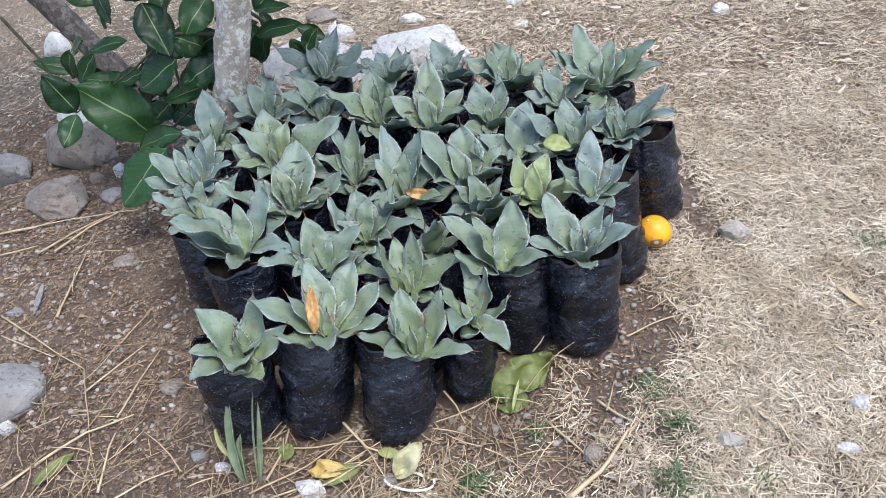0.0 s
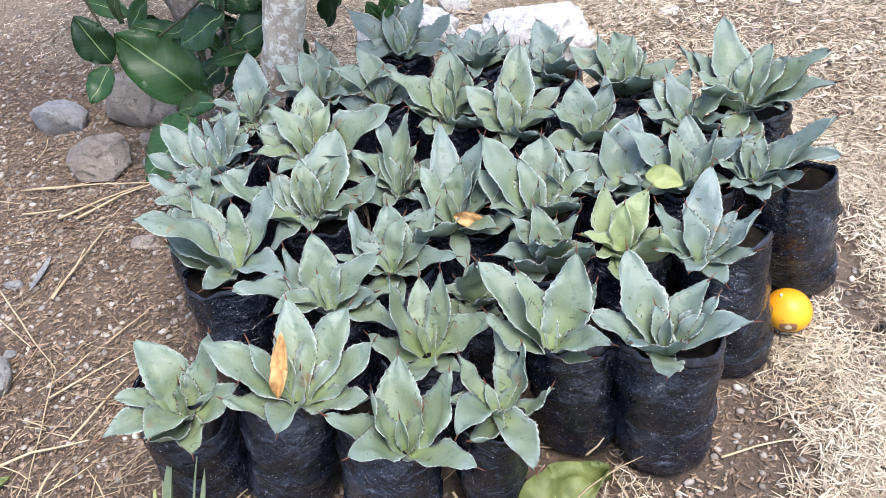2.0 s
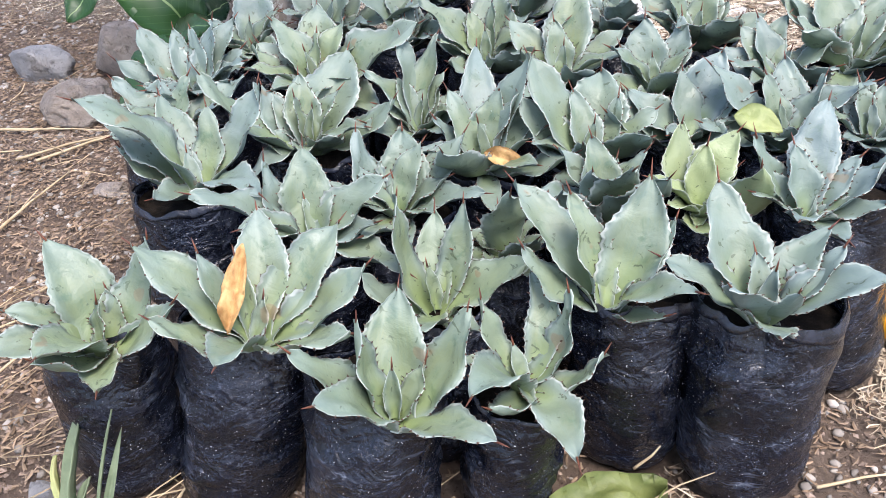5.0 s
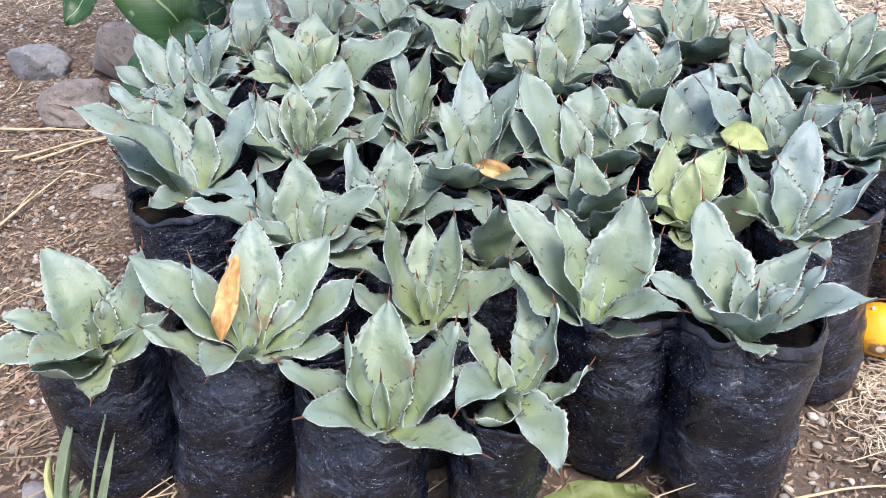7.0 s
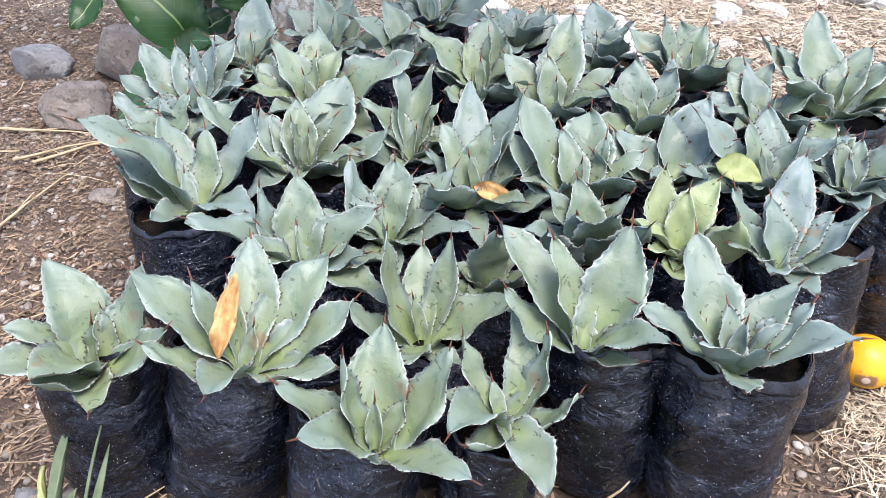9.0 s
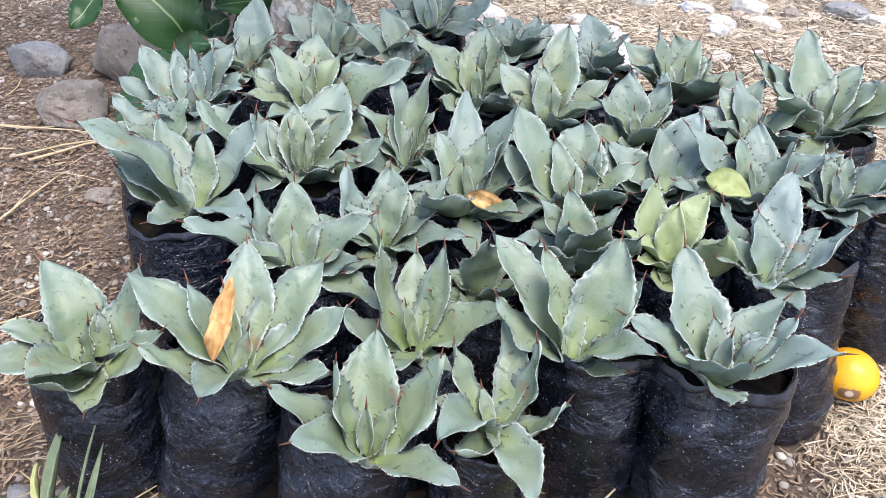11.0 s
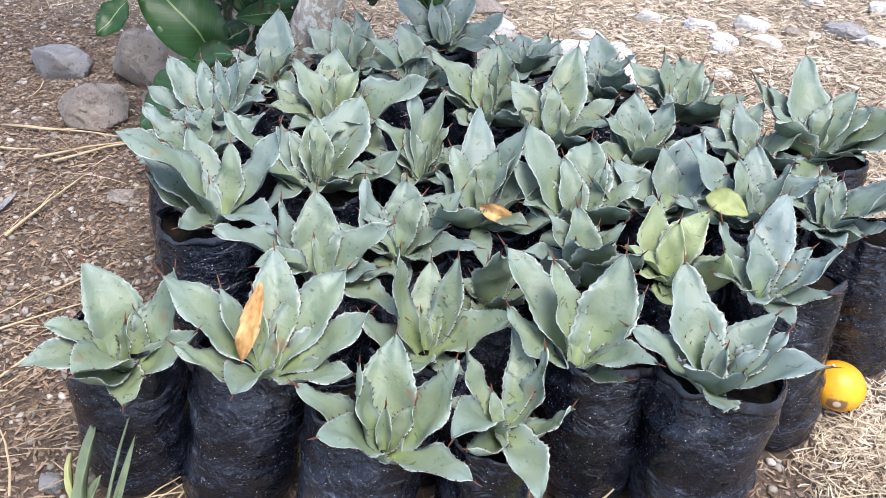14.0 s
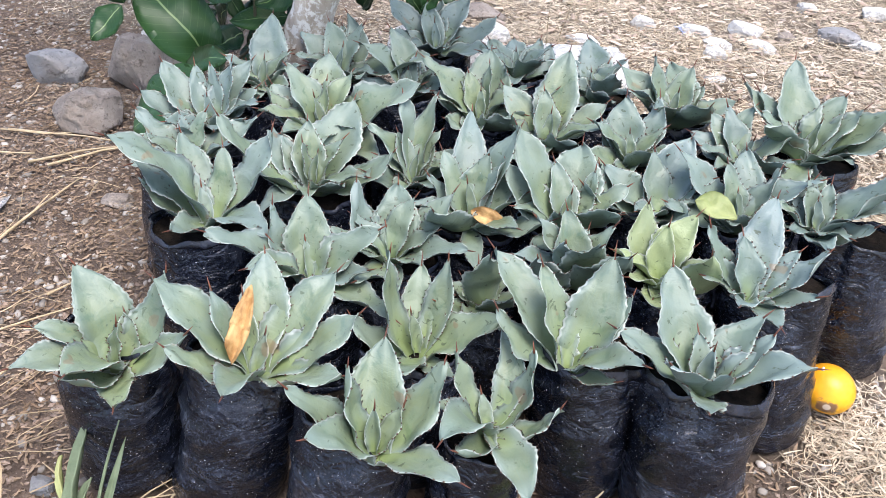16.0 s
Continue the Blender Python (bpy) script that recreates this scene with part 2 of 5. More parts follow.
SCRAPS = simple("dry_leaf_scrap", (0.50, 0.37, 0.28), (0.72, 0.62, 0.53), 14, 0.8, 0.2, 0.4, 0.001, "island")
LITTER = simple("brown_litter", (0.23, 0.155, 0.10), (0.43, 0.32, 0.225), 9, 0.85, 0.2, 0.3, 0.001, "island")
STALK = simple("straw_stalk", (0.44, 0.33, 0.195), (0.60, 0.49, 0.33), 40, 0.6, 0.3, 0.3, 0.001, "object")
CRUMB = simple("soil_crumb", (0.20, 0.145, 0.112), (0.37, 0.285, 0.23), 40, 0.95, 0.1, 0.8, 0.003, "island")
LONG_STRAW = simple("tan_straw", (0.40, 0.295, 0.175), (0.60, 0.475, 0.31), 9, 0.7, 0.3, 0.3, 0.001, "island")
GRAVEL = simple("gravel_stone", (0.33, 0.29, 0.25), (0.52, 0.475, 0.425), 20, 0.9, 0.2, 0.5, 0.002, "island")
WHITE_ROCK = stone_material("white_limestone", (0.76, 0.74, 0.71), (0.92, 0.90, 0.87), 0.28)
GREY_ROCK = stone_material("grey_stone", (0.31, 0.305, 0.305), (0.47, 0.46, 0.455))
TAN_ROCK = stone_material("tan_stone", (0.29, 0.24, 0.205), (0.50, 0.435, 0.38), 0.3)
PALE_ROCK = stone_material("pale_beige_stone", (0.50, 0.44, 0.38), (0.70, 0.64, 0.575), 0.15)
BARK = bark_material("grey_bark", (0.30, 0.255, 0.21), (0.46, 0.405, 0.345), 0.8)
# brown bark with the limb's shade put into its darker colours
SHADED_BROWN_BARK = bark_material("shaded_brown_bark", (0.075, 0.06, 0.05), (0.16, 0.13, 0.11), 0.14)
STEM = simple("dark_stem", (0.05, 0.05, 0.03), (0.10, 0.09, 0.06), 40, 0.8, 0.2)
CITRUS = citrus_material()
FRUIT = fruit_material()
DEAD = simple("withered_leaf", (0.27, 0.14, 0.05), (0.52, 0.33, 0.14), 60, 0.6, 0.3, 0.5, 0.003)
LIME = simple("pale_lime_leaf", (0.24, 0.27, 0.10), (0.36, 0.37, 0.17), 30, 0.5, 0.3, 0.4, 0.002)
WILTLIME = simple("yellow_green_leaf", (0.19, 0.23, 0.085), (0.29, 0.32, 0.135), 26, 0.5, 0.3, 0.5, 0.003)
PALE_CUT = simple("pale_cut_leaf", (0.27, 0.26, 0.13), (0.46, 0.44, 0.28), 26, 0.45, 0.4, 0.5, 0.003)
YELLOW = simple("yellow_leaf", (0.42, 0.27, 0.06), (0.50, 0.38, 0.14), 30, 0.55, 0.3, 0.4, 0.002)
WILT = simple("wilted_green_leaf", (0.085, 0.11, 0.03), (0.165, 0.19, 0.065), 26, 0.5, 0.35, 0.5, 0.003)
SPROUT = simple("sprout_blade", (0.11, 0.145, 0.085), (0.19, 0.235, 0.145), 26, 0.5, 0.3, 0.4, 0.002)
GRASS = simple("green_weed", (0.10, 0.17, 0.08), (0.17, 0.26, 0.13), 30, 0.6, 0.3, 0.3, 0.001, "island")
CORD = simple("white_cord", (0.62, 0.58, 0.50), (0.75, 0.72, 0.66), 60, 0.7, 0.3)
SCRAP = simple("printed_wrapper", (0.10, 0.13, 0.25), (0.72, 0.73, 0.76), 26, 0.35, 0.5)


# ---- small tools ----
def part(name, bm, material, parent=None, label="", smooth=True, kind=""):
    """Links a bmesh as one mesh object, under a thing if parent is given."""
    me = bpy.data.meshes.new(name)
    bm.to_mesh(me)
    bm.free()
    for mt in (material if isinstance(material, (list, tuple)) else (material,)):
        me.materials.append(mt)
    if smooth:
        me.polygons.foreach_set("use_smooth", [True] * len(me.polygons))
    ob = new(name, me)
    ob.parent = parent
    return tagged(ob, label, kind=kind)


def heap(name, verts, faces, material, label, category, smooth=False):
    """One object of loose pieces that nobody could count."""
    me = bpy.data.meshes.new(name)
    me.from_pydata(verts.tolist(), [], faces.tolist())
    me.materials.append(material)
    if smooth:
        me.polygons.foreach_set("use_smooth", [True] * len(me.polygons))
    return tagged(new(name, me), label, category, kind="stuff")


def tube(bm, points, radii, seg=8, wob=0.0, close=True):
    """A tapered tube along points."""
    pts = [Vector(p) for p in points]
    rings = []
    for i, p in enumerate(pts):
        d = (pts[min(i + 1, len(pts) - 1)] - pts[max(i - 1, 0)]).normalized()
        a = d.cross(Vector((0.31, 0.87, 0.2))).normalized()
        b = d.cross(a)
        ring = []
        for k in range(seg):
            w = 2 * math.pi * k / seg
            r = radii[i] * (1 + wob * noise.noise(p * 18 + Vector((math.cos(w), math.sin(w), 0)) * 1.3))
            ring.append(bm.verts.new(p + (a * math.cos(w) + b * math.sin(w)) * r))
        rings.append(ring)
    for u, v in zip(rings, rings[1:]):
        for k in range(seg):
            bm.faces.new((u[k], u[(k + 1) % seg], v[(k + 1) % seg], v[k]))
    if close:
        bm.faces.new(rings[0][::-1])
        bm.faces.new(rings[-1])


def ground_z(x, y):
    p = Vector((x, y, 0))
    return 0.012 * noise.noise(p * 2.3) + 0.006 * noise.noise(p * 8.1) + 0.003 * noise.noise(p * 25.0) - 0.006


# ---- ground ----
def edge_x(y):
    return float(np.interp(y, (0.6, 1.0, 1.33, 1.6, 1.9, 2.2, 2.45, 2.6, 2.8, 3.4), (-0.2, 0.22, 0.40, 0.66, 0.76, 0.80, 0.78, 0.4, -0.45, -0.9)))


def straw_share(x, y):
    """How thickly cut straw covers the ground, 0 to 1."""
    wild = noise.noise(Vector((x * 3, y * 3, 7)))
    m = min(1.0, max(0.0, 0.5 + 0.5 * ((x - edge_x(y)) / 0.16 + 0.9 * wild)))
    back = min(1.0, max(0.0, (y - 2.5 + 0.25 * wild) / 0.25)) * 0.75
    m = max(m, back)
    bare = noise.noise(Vector((x * 4.2, y * 4.2, 3))) + 0.6 * noise.noise(Vector((x * 11, y * 11, 5)))
    hole = max(0.0, 1 - math.hypot((x - 0.62) / 0.33, (y - 1.37) / 0.33)) + 1.0 * max(0.0, 1 - math.hypot((x - 0.80) / 0.17, (y - 1.70) / 0.27)) + 0.8 * max(0.0, 1 - math.hypot((x - 0.98) / 0.13, (y - 2.08) / 0.16)) + 0.8 * max(0.0, 1 - math.hypot((x - 0.90) / 0.10, (y - 2.25) / 0.25))
    return max(0.0, m * (0.97 if bare < 0.22 else 0.55) - 1.1 * hole)


def axis(lo, hi, step, far):
    inner = list(np.arange(lo, hi + 1e-6, step))
    out, d, g = [], step, 0.0
    while g < far:
        d *= 1.35
        g += d
        out.append(g)
    return [lo - g for g in reversed(out)] + inner + [hi + g for g in out]


def ground():
    xs, ys = axis(-2.3, 1.9, 0.03, 600), axis(0.7, 4.5, 0.03, 600)
    verts = [(x, y, ground_z(x, y)) for y in ys for x in xs]
    n = len(xs)
    faces = [(j * n + i, j * n + i + 1, (j + 1) * n + i + 1, (j + 1) * n + i) for j in range(len(ys) - 1) for i in range(n - 1)]
    me = bpy.data.meshes.new("ground")
    me.from_pydata(verts, [], faces)
    me.materials.append(EARTH)
    me.polygons.foreach_set("use_smooth", [True] * len(me.polygons))
    share = me.attributes.new("chaff", "FLOAT", "POINT")
    
    def chaff(x, y):
        far = math.hypot(x, y - 2.2) - 2.2 + 0.6 * noise.noise(Vector((x * 0.9, y * 0.9, 2)))
        k = min(1.0, max(0.0, far / 2.0))
        return 0.9 * k + (1 - k) * straw_share(x, y) if k < 1 else 0.9
    share.data.foreach_set("value", [chaff(x, y) for x, y, z in verts])
    tagged(new("ground", me), "dry brown earth with gravel and straw", "ground", kind="structure")


ground()


# ---- agaves in bags ----
def agave_leaf(rng, parent, foot, az, el, length, width, bend, sway, roll, tone, cup=None):
    """One thick toothed leaf from foot: compass and rise of its chord in degrees; bend and sway: how far its middle
    lies above and beside the chord, in lengths; roll: its turn about the chord in degrees."""
    rows, cols = 26, 8
    a, e = radians(az), radians(el)
    out, up = Vector((math.cos(a), math.sin(a), 0)), Vector((0, 0, 1))
    chord = out * math.cos(e) + up * math.sin(e)
    over = -out * math.sin(e) + up * math.cos(e)
    side = chord.cross(over).normalized()
    tip = chord * length
    ctrl = chord * (0.5 * length) + (over * bend + side * sway) * (2 * length)
    twist = rng.uniform(-0.25, 0.35)
    cup = rng.uniform(0.2, 0.65) if cup is None else cup
    bm = bmesh.new()
    uvl = bm.loops.layers.uv.new("leaf")
    thick = 0.0032 + 0.012 * width
    top, low = [], []
    step = rng.randint(0, 1)
    seedv = Vector((rng.uniform(0, 50), rng.uniform(0, 50), 0))
    for r in range(rows + 1):
        t = r / rows
        p = ctrl * (2 * t * (1 - t)) + tip * (t * t)
        d = (ctrl * (2 - 4 * t) + tip * (2 * t)).normalized()
        nrm = side.cross(d).normalized()
        if nrm.dot(over) < 0:
            nrm = -nrm
        tw = radians(roll) * min(1.0, 0.35 + 1.6 * t) + twist * (t - 0.5)
        s2 = (side * math.cos(tw) + nrm * math.sin(tw)).normalized()
        n2 = (nrm * math.cos(tw) - side * math.sin(tw)).normalized()
        if t < 0.52:
            q = t / 0.52
            f = 0.54 + 0.46 * (q * q * (3 - 2 * q))
        else:
            q = (t - 0.52) / 0.48
            f = (1 - q ** 2.1) * (1 - 0.16 * math.sin(math.pi * q))
        scallop = 1 + (0.045 if (r + step) % 2 else -0.035) * (1 if 0.12 < t < 0.93 else 0)
        half = 0.5 * width * max(f, 0.012)
        c = cup * (1.25 - 0.95 * t)
        rt, rl = [], []
        for k in range(cols + 1):
            s = 2 * k / cols - 1
            w = half * s * (scallop if k in (0, cols) else 1)
            lift = c * half * s * s + 0.085 * width * noise.noise(seedv + Vector((s * 1.3, t * 4.0, 0)))
            edge = (0.075 * math.sin(t * 15 + seedv.x + 1.4 * s) + (0.008 if (r + step) % 2 else -0.008)) * width * abs(s) ** 3
            th = thick * (1 - 0.72 * abs(s) ** 2.2) * (1.25 - t)
            rt.append(bm.verts.new(foot + p + s2 * w + n2 * (lift + edge)))
            rl.append(bm.verts.new(foot + p + s2 * w * 0.985 + n2 * (lift + edge - th)))
        top.append(rt)
        low.append(rl)

    def quad(vs, uvs, mi=0):
        fc = bm.faces.new(vs)
        fc.material_index = mi
        for lp, q in zip(fc.loops, uvs):
            lp[uvl].uv = q
    for r in range(rows):
        v0, v1 = r / rows, (r + 1) / rows
        for k in range(cols):
            u0, u1 = k / cols, (k + 1) / cols
            quad((top[r][k], top[r][k + 1], top[r + 1][k + 1], top[r + 1][k]), ((u0, v0), (u1, v0), (u1, v1), (u0, v1)))
            quad((low[r][k], low[r + 1][k], low[r + 1][k + 1], low[r][k + 1]), ((u0, v0), (u0, v1), (u1, v1), (u1, v0)))
        quad((top[r][0], top[r + 1][0], low[r + 1][0], low[r][0]), ((0, v0), (0, v1), (0, v1), (0, v0)))
        quad((top[r][cols], low[r][cols], low[r + 1][cols], top[r + 1][cols]), ((1, v0), (1, v0), (1, v1), (1, v1)))
    # marginal teeth
    for r in range(3, rows - 2):
        if (r + step) % 2 == 0 or width < 0.028 or tone > 0.85:
            continue
        for k, k1 in ((0, 1), (cols, cols - 1)):
            b0 = top[r][k].co
            outw = (b0 - top[r][k1].co).normalized()
            fwd = (top[r + 1][k].co - top[r - 1][k].co).normalized()
            upn = outw.cross(fwd).normalized()
            hgt = rng.uniform(0.0016, 0.0032)
            base = [bm.verts.new(b0 - outw * 0.0012 + fwd * 0.0015), bm.verts.new(b0 - outw * 0.0012 - fwd * 0.0015), bm.verts.new(b0 - outw * 0.001 + upn * 0.0013)]
            apex = bm.verts.new(b0 + outw * hgt + fwd * 0.0012)
            for i in range(3):
                quad((base[i], base[(i + 1) % 3], apex), ((0, 0), (0, 0), (0, 0)), 1)
    ob = part("leaf", bm, (AGAVE, TOOTH), parent)
    ob.color = (tone, 0, 0, 1)
    # end spine
    e0 = foot + tip
    d = (tip - ctrl).normalized()
    n = rng.uniform(0.010, 0.020) * (0.5 + 7 * width)
    bm = bmesh.new()
    tube(bm, (e0 - d * 0.004, e0 + d * n * 0.45, e0 + d * n), (0.0015, 0.0009, 0.0002), 5)
    part("spine", bm, SPINE, ob, "dark reddish spine")
    return ob


def grow_bag(rng, parent, top_off, radius, height, soil_z):
    """A black nursery bag with a creased skin and an uneven rim, and the soil in it."""
    seg, rings = 48, 34
    seedv = Vector((rng.uniform(0, 90), rng.uniform(0, 90), rng.uniform(0, 90)))
    bm = bmesh.new()
    cols = []
    pleat = [(rng.uniform(0, 2 * math.pi), rng.uniform(0.10, 0.22), rng.uniform(0.003, 0.008)) for _ in range(5)]
    crease = [(rng.uniform(0.1, 0.95), rng.uniform(-0.5, 0.5), rng.uniform(0, 6.3), rng.uniform(0.4, 1.0), rng.uniform(0.003, 0.008)) for _ in range(14)]
    corner = rng.uniform(0.1, 0.75)
    ear = rng.uniform(0.06, 0.15)
    flat = rng.uniform(0.26, 0.42)

    def skin(t, w, inner=0.0):
        z = height * t
        r = radius * (0.90 + 0.12 * min(1, t / 0.12) ** 0.5 - 0.03 * t - 0.09 * max(0.0, (t - 0.8) / 0.2) ** 2)
        p = Vector((math.cos(w) * 1.4, math.sin(w) * 1.4, t * 2.4))
        r += radius * 0.055 * noise.noise(p + seedv) + 0.0035 * noise.noise(p * 3.1 + seedv)
        for c, slope, cw, span, amp in crease:
            dw = math.atan2(math.sin(w - cw), math.cos(w - cw))
            h = (t - c - 0.22 * slope * dw) / 0.030
            r += amp * math.exp(-h * h) * math.exp(-(dw / span) ** 2)
        ruffle = max(0.0, (t - 0.72) / 0.28)
        pull = abs(math.cos(w - corner)) ** 5 * max(0.0, (t - 0.55) / 0.45) ** 1.5
        close = min(1.0, max(0.0, (t - 0.62) / 0.34))
        r += radius * ear * pull - radius * flat * math.sin(w - corner) ** 2 * close * close * (3 - 2 * close)
        z += 0.010 * pull
        for pw, pd, pa in pleat:
            dw = math.atan2(math.sin(w - pw), math.cos(w - pw)) / pd
            r -= pa * math.exp(-dw * dw) * (0.25 + ruffle)
        r += ruffle * 0.006 * noise.noise(Vector((math.cos(w) * 2.6, math.sin(w) * 2.6, 9)) + seedv)
        z += ruffle * 0.014 * noise.noise(Vector((math.cos(w) * 1.6, math.sin(w) * 1.6, 4)) + seedv)
        r -= inner
        return Vector((math.cos(w) * r + top_off[0] * t, math.sin(w) * r + top_off[1] * t, z))
    levels = [i / rings for i in range(rings + 1)]
    floor_ring = [bm.verts.new(Vector((math.cos(2 * math.pi * k / seg), math.sin(2 * math.pi * k / seg), 0)) * radius * 0.72) for k in range(seg)]
    bm.faces.new(floor_ring[::-1])
    cols.append(floor_ring)
    for t in levels:
        cols.append([bm.verts.new(skin(t, 2 * math.pi * k / seg)) for k in range(seg)])
    inner_low = max(0.3, (soil_z - 0.012) / height)
    for t in (1.0, 0.5 * (1 + inner_low), inner_low):
        cols.append([bm.verts.new(skin(t, 2 * math.pi * k / seg, 0.0022)) for k in range(seg)])
    for u, v in zip(cols, cols[1:]):
        for k in range(seg):
            bm.faces.new((u[k], u[(k + 1) % seg], v[(k + 1) % seg], v[k]))
    bag = part("grow_bag", bm, PLASTIC, parent, "dusty creased black plastic bag")
    bm = bmesh.new()
    cols = []
    for step, outw in ((0.0, -0.0004), (0.35, -0.0018), (0.7, -0.0024), (1.0, -0.0012), (1.0, -0.0006)):
        ring = []
        for k in range(seg):
            w = 2 * math.pi * k / seg
            deep = max(0.012, 0.032 + 0.06 * noise.noise(Vector((math.cos(w) * 1.5, math.sin(w) * 1.5, 6)) + seedv))
            ring.append(bm.verts.new(skin(1.0 - deep * step, w, outw - 0.002 * abs(noise.noise(Vector((w * 2.5, step, 3)) + seedv)) * step) + Vector((0, 0, 0.0012 * (1 - step)))))
        cols.append(ring)
    for u, v in zip(cols, cols[1:]):
        for k in range(seg):
            bm.faces.new((u[k], v[k], v[(k + 1) % seg], u[(k + 1) % seg]))
    part("rim_fold", bm, RIM, bag, "folded glossy grey-black rim")
    bm = bmesh.new()
    t = soil_z / height
    prev = None
    for i in range(7):
        q = 1 - i / 6.001
        ring = []
        for k in range(28):
            w = 2 * math.pi * k / 28
            p = skin(min(t, 1), w, 0.003)
            c = Vector((top_off[0] * t, top_off[1] * t, soil_z))
            p = c + (Vector((p.x, p.y, soil_z)) - c) * q
            p.z += 0.006 * noise.noise(p * 45 + seedv)
            ring.append(bm.verts.new(p))
        if prev:
            for k in range(28):
                bm.faces.new((prev[k], prev[(k + 1) % 28], ring[(k + 1) % 28], ring[k]))
        prev = ring
    bm.faces.new(prev)
    part("soil", bm, SHADED_POTSOIL, parent, "crumbly potting soil coloured near black as bag-mouth shade")


def agave_label(hue):
    look_of = "pale lime-green" if hue > 0.8 else "yellowish green" if hue > 0.33 else "blue-grey" if hue < -0.12 else "grey-green"
    return look_of + " young agave in a black plastic nursery bag"


COUNT = [0]
OPEN_SIDE = -68.0  # compass of the row's open front


def potted_agave(top, base, radius, foot, hue, leaves):
    """Bag top and bag foot on the ground, radius; foot of the rosette from the bag's top; leaves as
    (compass, rise, length, width, bend, sway, roll)."""
    COUNT[0] += 1
    rng = random.Random(COUNT[0] * 17 + 3)
    height = foot[2] + (0.006 if min(l[1] for l in leaves) > 12 else -0.002)
    thing = new("potted_agave")
    thing.location = (base[0], base[1], 0.0)
    tagged(thing, agave_label(hue), "potted plant", "agaves in nursery bags")
    off = (top[0] - base[0], top[1] - base[1])
    soil_z = min(height - 0.006, foot[2] - 0.004)
    grow_bag(rng, thing, off, radius, height, soil_z)
    at = Vector((off[0] + foot[0], off[1] + foot[1], foot[2] - 0.003))
    mean = sum(l[2] for l in leaves) / len(leaves)

    def tone(k=0.0):
        return min(1, max(0, (hue + 0.3) / 1.3 + rng.uniform(-0.16, 0.20) + k))
    for az, el, length, width, bend, sway, roll in leaves:
        shift = Vector((math.cos(radians(az)), math.sin(radians(az)), 0)) * (0.006 if length > 0.08 else 0.0)
        agave_leaf(rng, thing, at + shift, az, el, length, width, bend, sway, roll, tone())
    # short leaves in the gaps of the rosette
    angles = sorted(l[0] % 360 for l in leaves)
    for a, b in zip(angles, angles[1:] + [angles[0] + 360]):
        n = int((b - a) // (48 if base[1] > 1.75 else 85))
        for i in range(n):
            az = (a + (b - a) * (i + 1) / (n + 1) + rng.uniform(-6, 6)) % 360
            front = math.cos(radians(az - OPEN_SIDE))
            if front > 0.1 and base[1] < 1.75:
                continue
            size = min(0.13, mean * rng.uniform(0.75, 0.95))
            rise = 42 - 20 * front + rng.uniform(-7, 7)
            agave_leaf(rng, thing, at, az, rise, size, size * rng.uniform(0.42, 0.5), rng.uniform(0.03, 0.1), rng.uniform(-0.05, 0.05), 0, tone(0.04))
    # rolled heart
    if min(l[3] for l in leaves) > 0.03:
        agave_leaf(rng, thing, at + Vector((0, 0, 0.006)), OPEN_SIDE + 180 + rng.uniform(-70, 70), 80, min(0.085, mean * 0.5), 0.02, 0.01, 0.0, 0, tone(0.05), 0.9)
    return thing


potted_agave((-0.032, 1.410), (-0.052, 1.418), 0.074, (0.040, -0.033, 0.245), 0.4,
             [(156, 54, 0.136, 0.071, 0.07, 0.07, 0), (72, 54, 0.136, 0.06, -0.08, 0.07, -10), (-147, 42, 0.106, 0.046, 0.12, 0.04, 0), (-114, 30, 0.122, 0.058, 0.1, 0.02, 10), (-63, 42, 0.14, 0.067, 0.11, 0, 20), (-68, 41, 0.132, 0.054, -0.06, -0.01, 20), (-42, 21, 0.113, 0.045, 0.04, -0.02, 0), (12, 40, 0.135, 0.057, -0.05, 0.02, -20), (103, 58, 0.072, 0.037, -0.05, 0.11, -10), (86, 77, 0.064, 0.029, 0.01, 0.02, 10)])
potted_agave((0.141, 1.475), (0.094, 1.443), 0.075, (0.029, -0.031, 0.260), 0.3,
             [(119, 37, 0.152, 0.066, 0.03, 0.05, 0), (-177, 37, 0.164, 0.072, 0.04, -0.01, -10), (169, 59, 0.114, 0.043, 0.01, -0.05, -20), (74, 34, 0.154, 0.074, 0.04, 0.01, -10), (38, 33, 0.147, 0.065, -0.04, 0.05, -10), (-131, 38, 0.114, 0.053, -0.05, -0.05, 0), (-65, 34, 0.129, 0.055, 0.07, 0.01, 0), (-1, 26, 0.14, 0.065, -0, 0.03, 10), (135, 54, 0.095, 0.024, 0.05, 0, 0), (89, 59, 0.053, 0.024, 0.01, 0.04, 0)])
potted_agave((0.299, 1.477), (0.275, 1.448), 0.075, (0.046, -0.043, 0.225), 0.45,
             [(113, 47, 0.132, 0.071, 0.05, -0.02, 0), (61, 49, 0.133, 0.061, -0.04, 0.07, 0), (-158, 46, 0.13, 0.056, 0.02, -0.02, 0), (-106, 48, 0.129, 0.056, 0.08, 0.01, 20), (-10, 22, 0.127, 0.054, 0.06, -0.01, 10), (58, 58, 0.074, 0.032, -0.02, 0.05, 0), (179, 79, 0.127, 0.048, -0.04, -0.06, -20)])
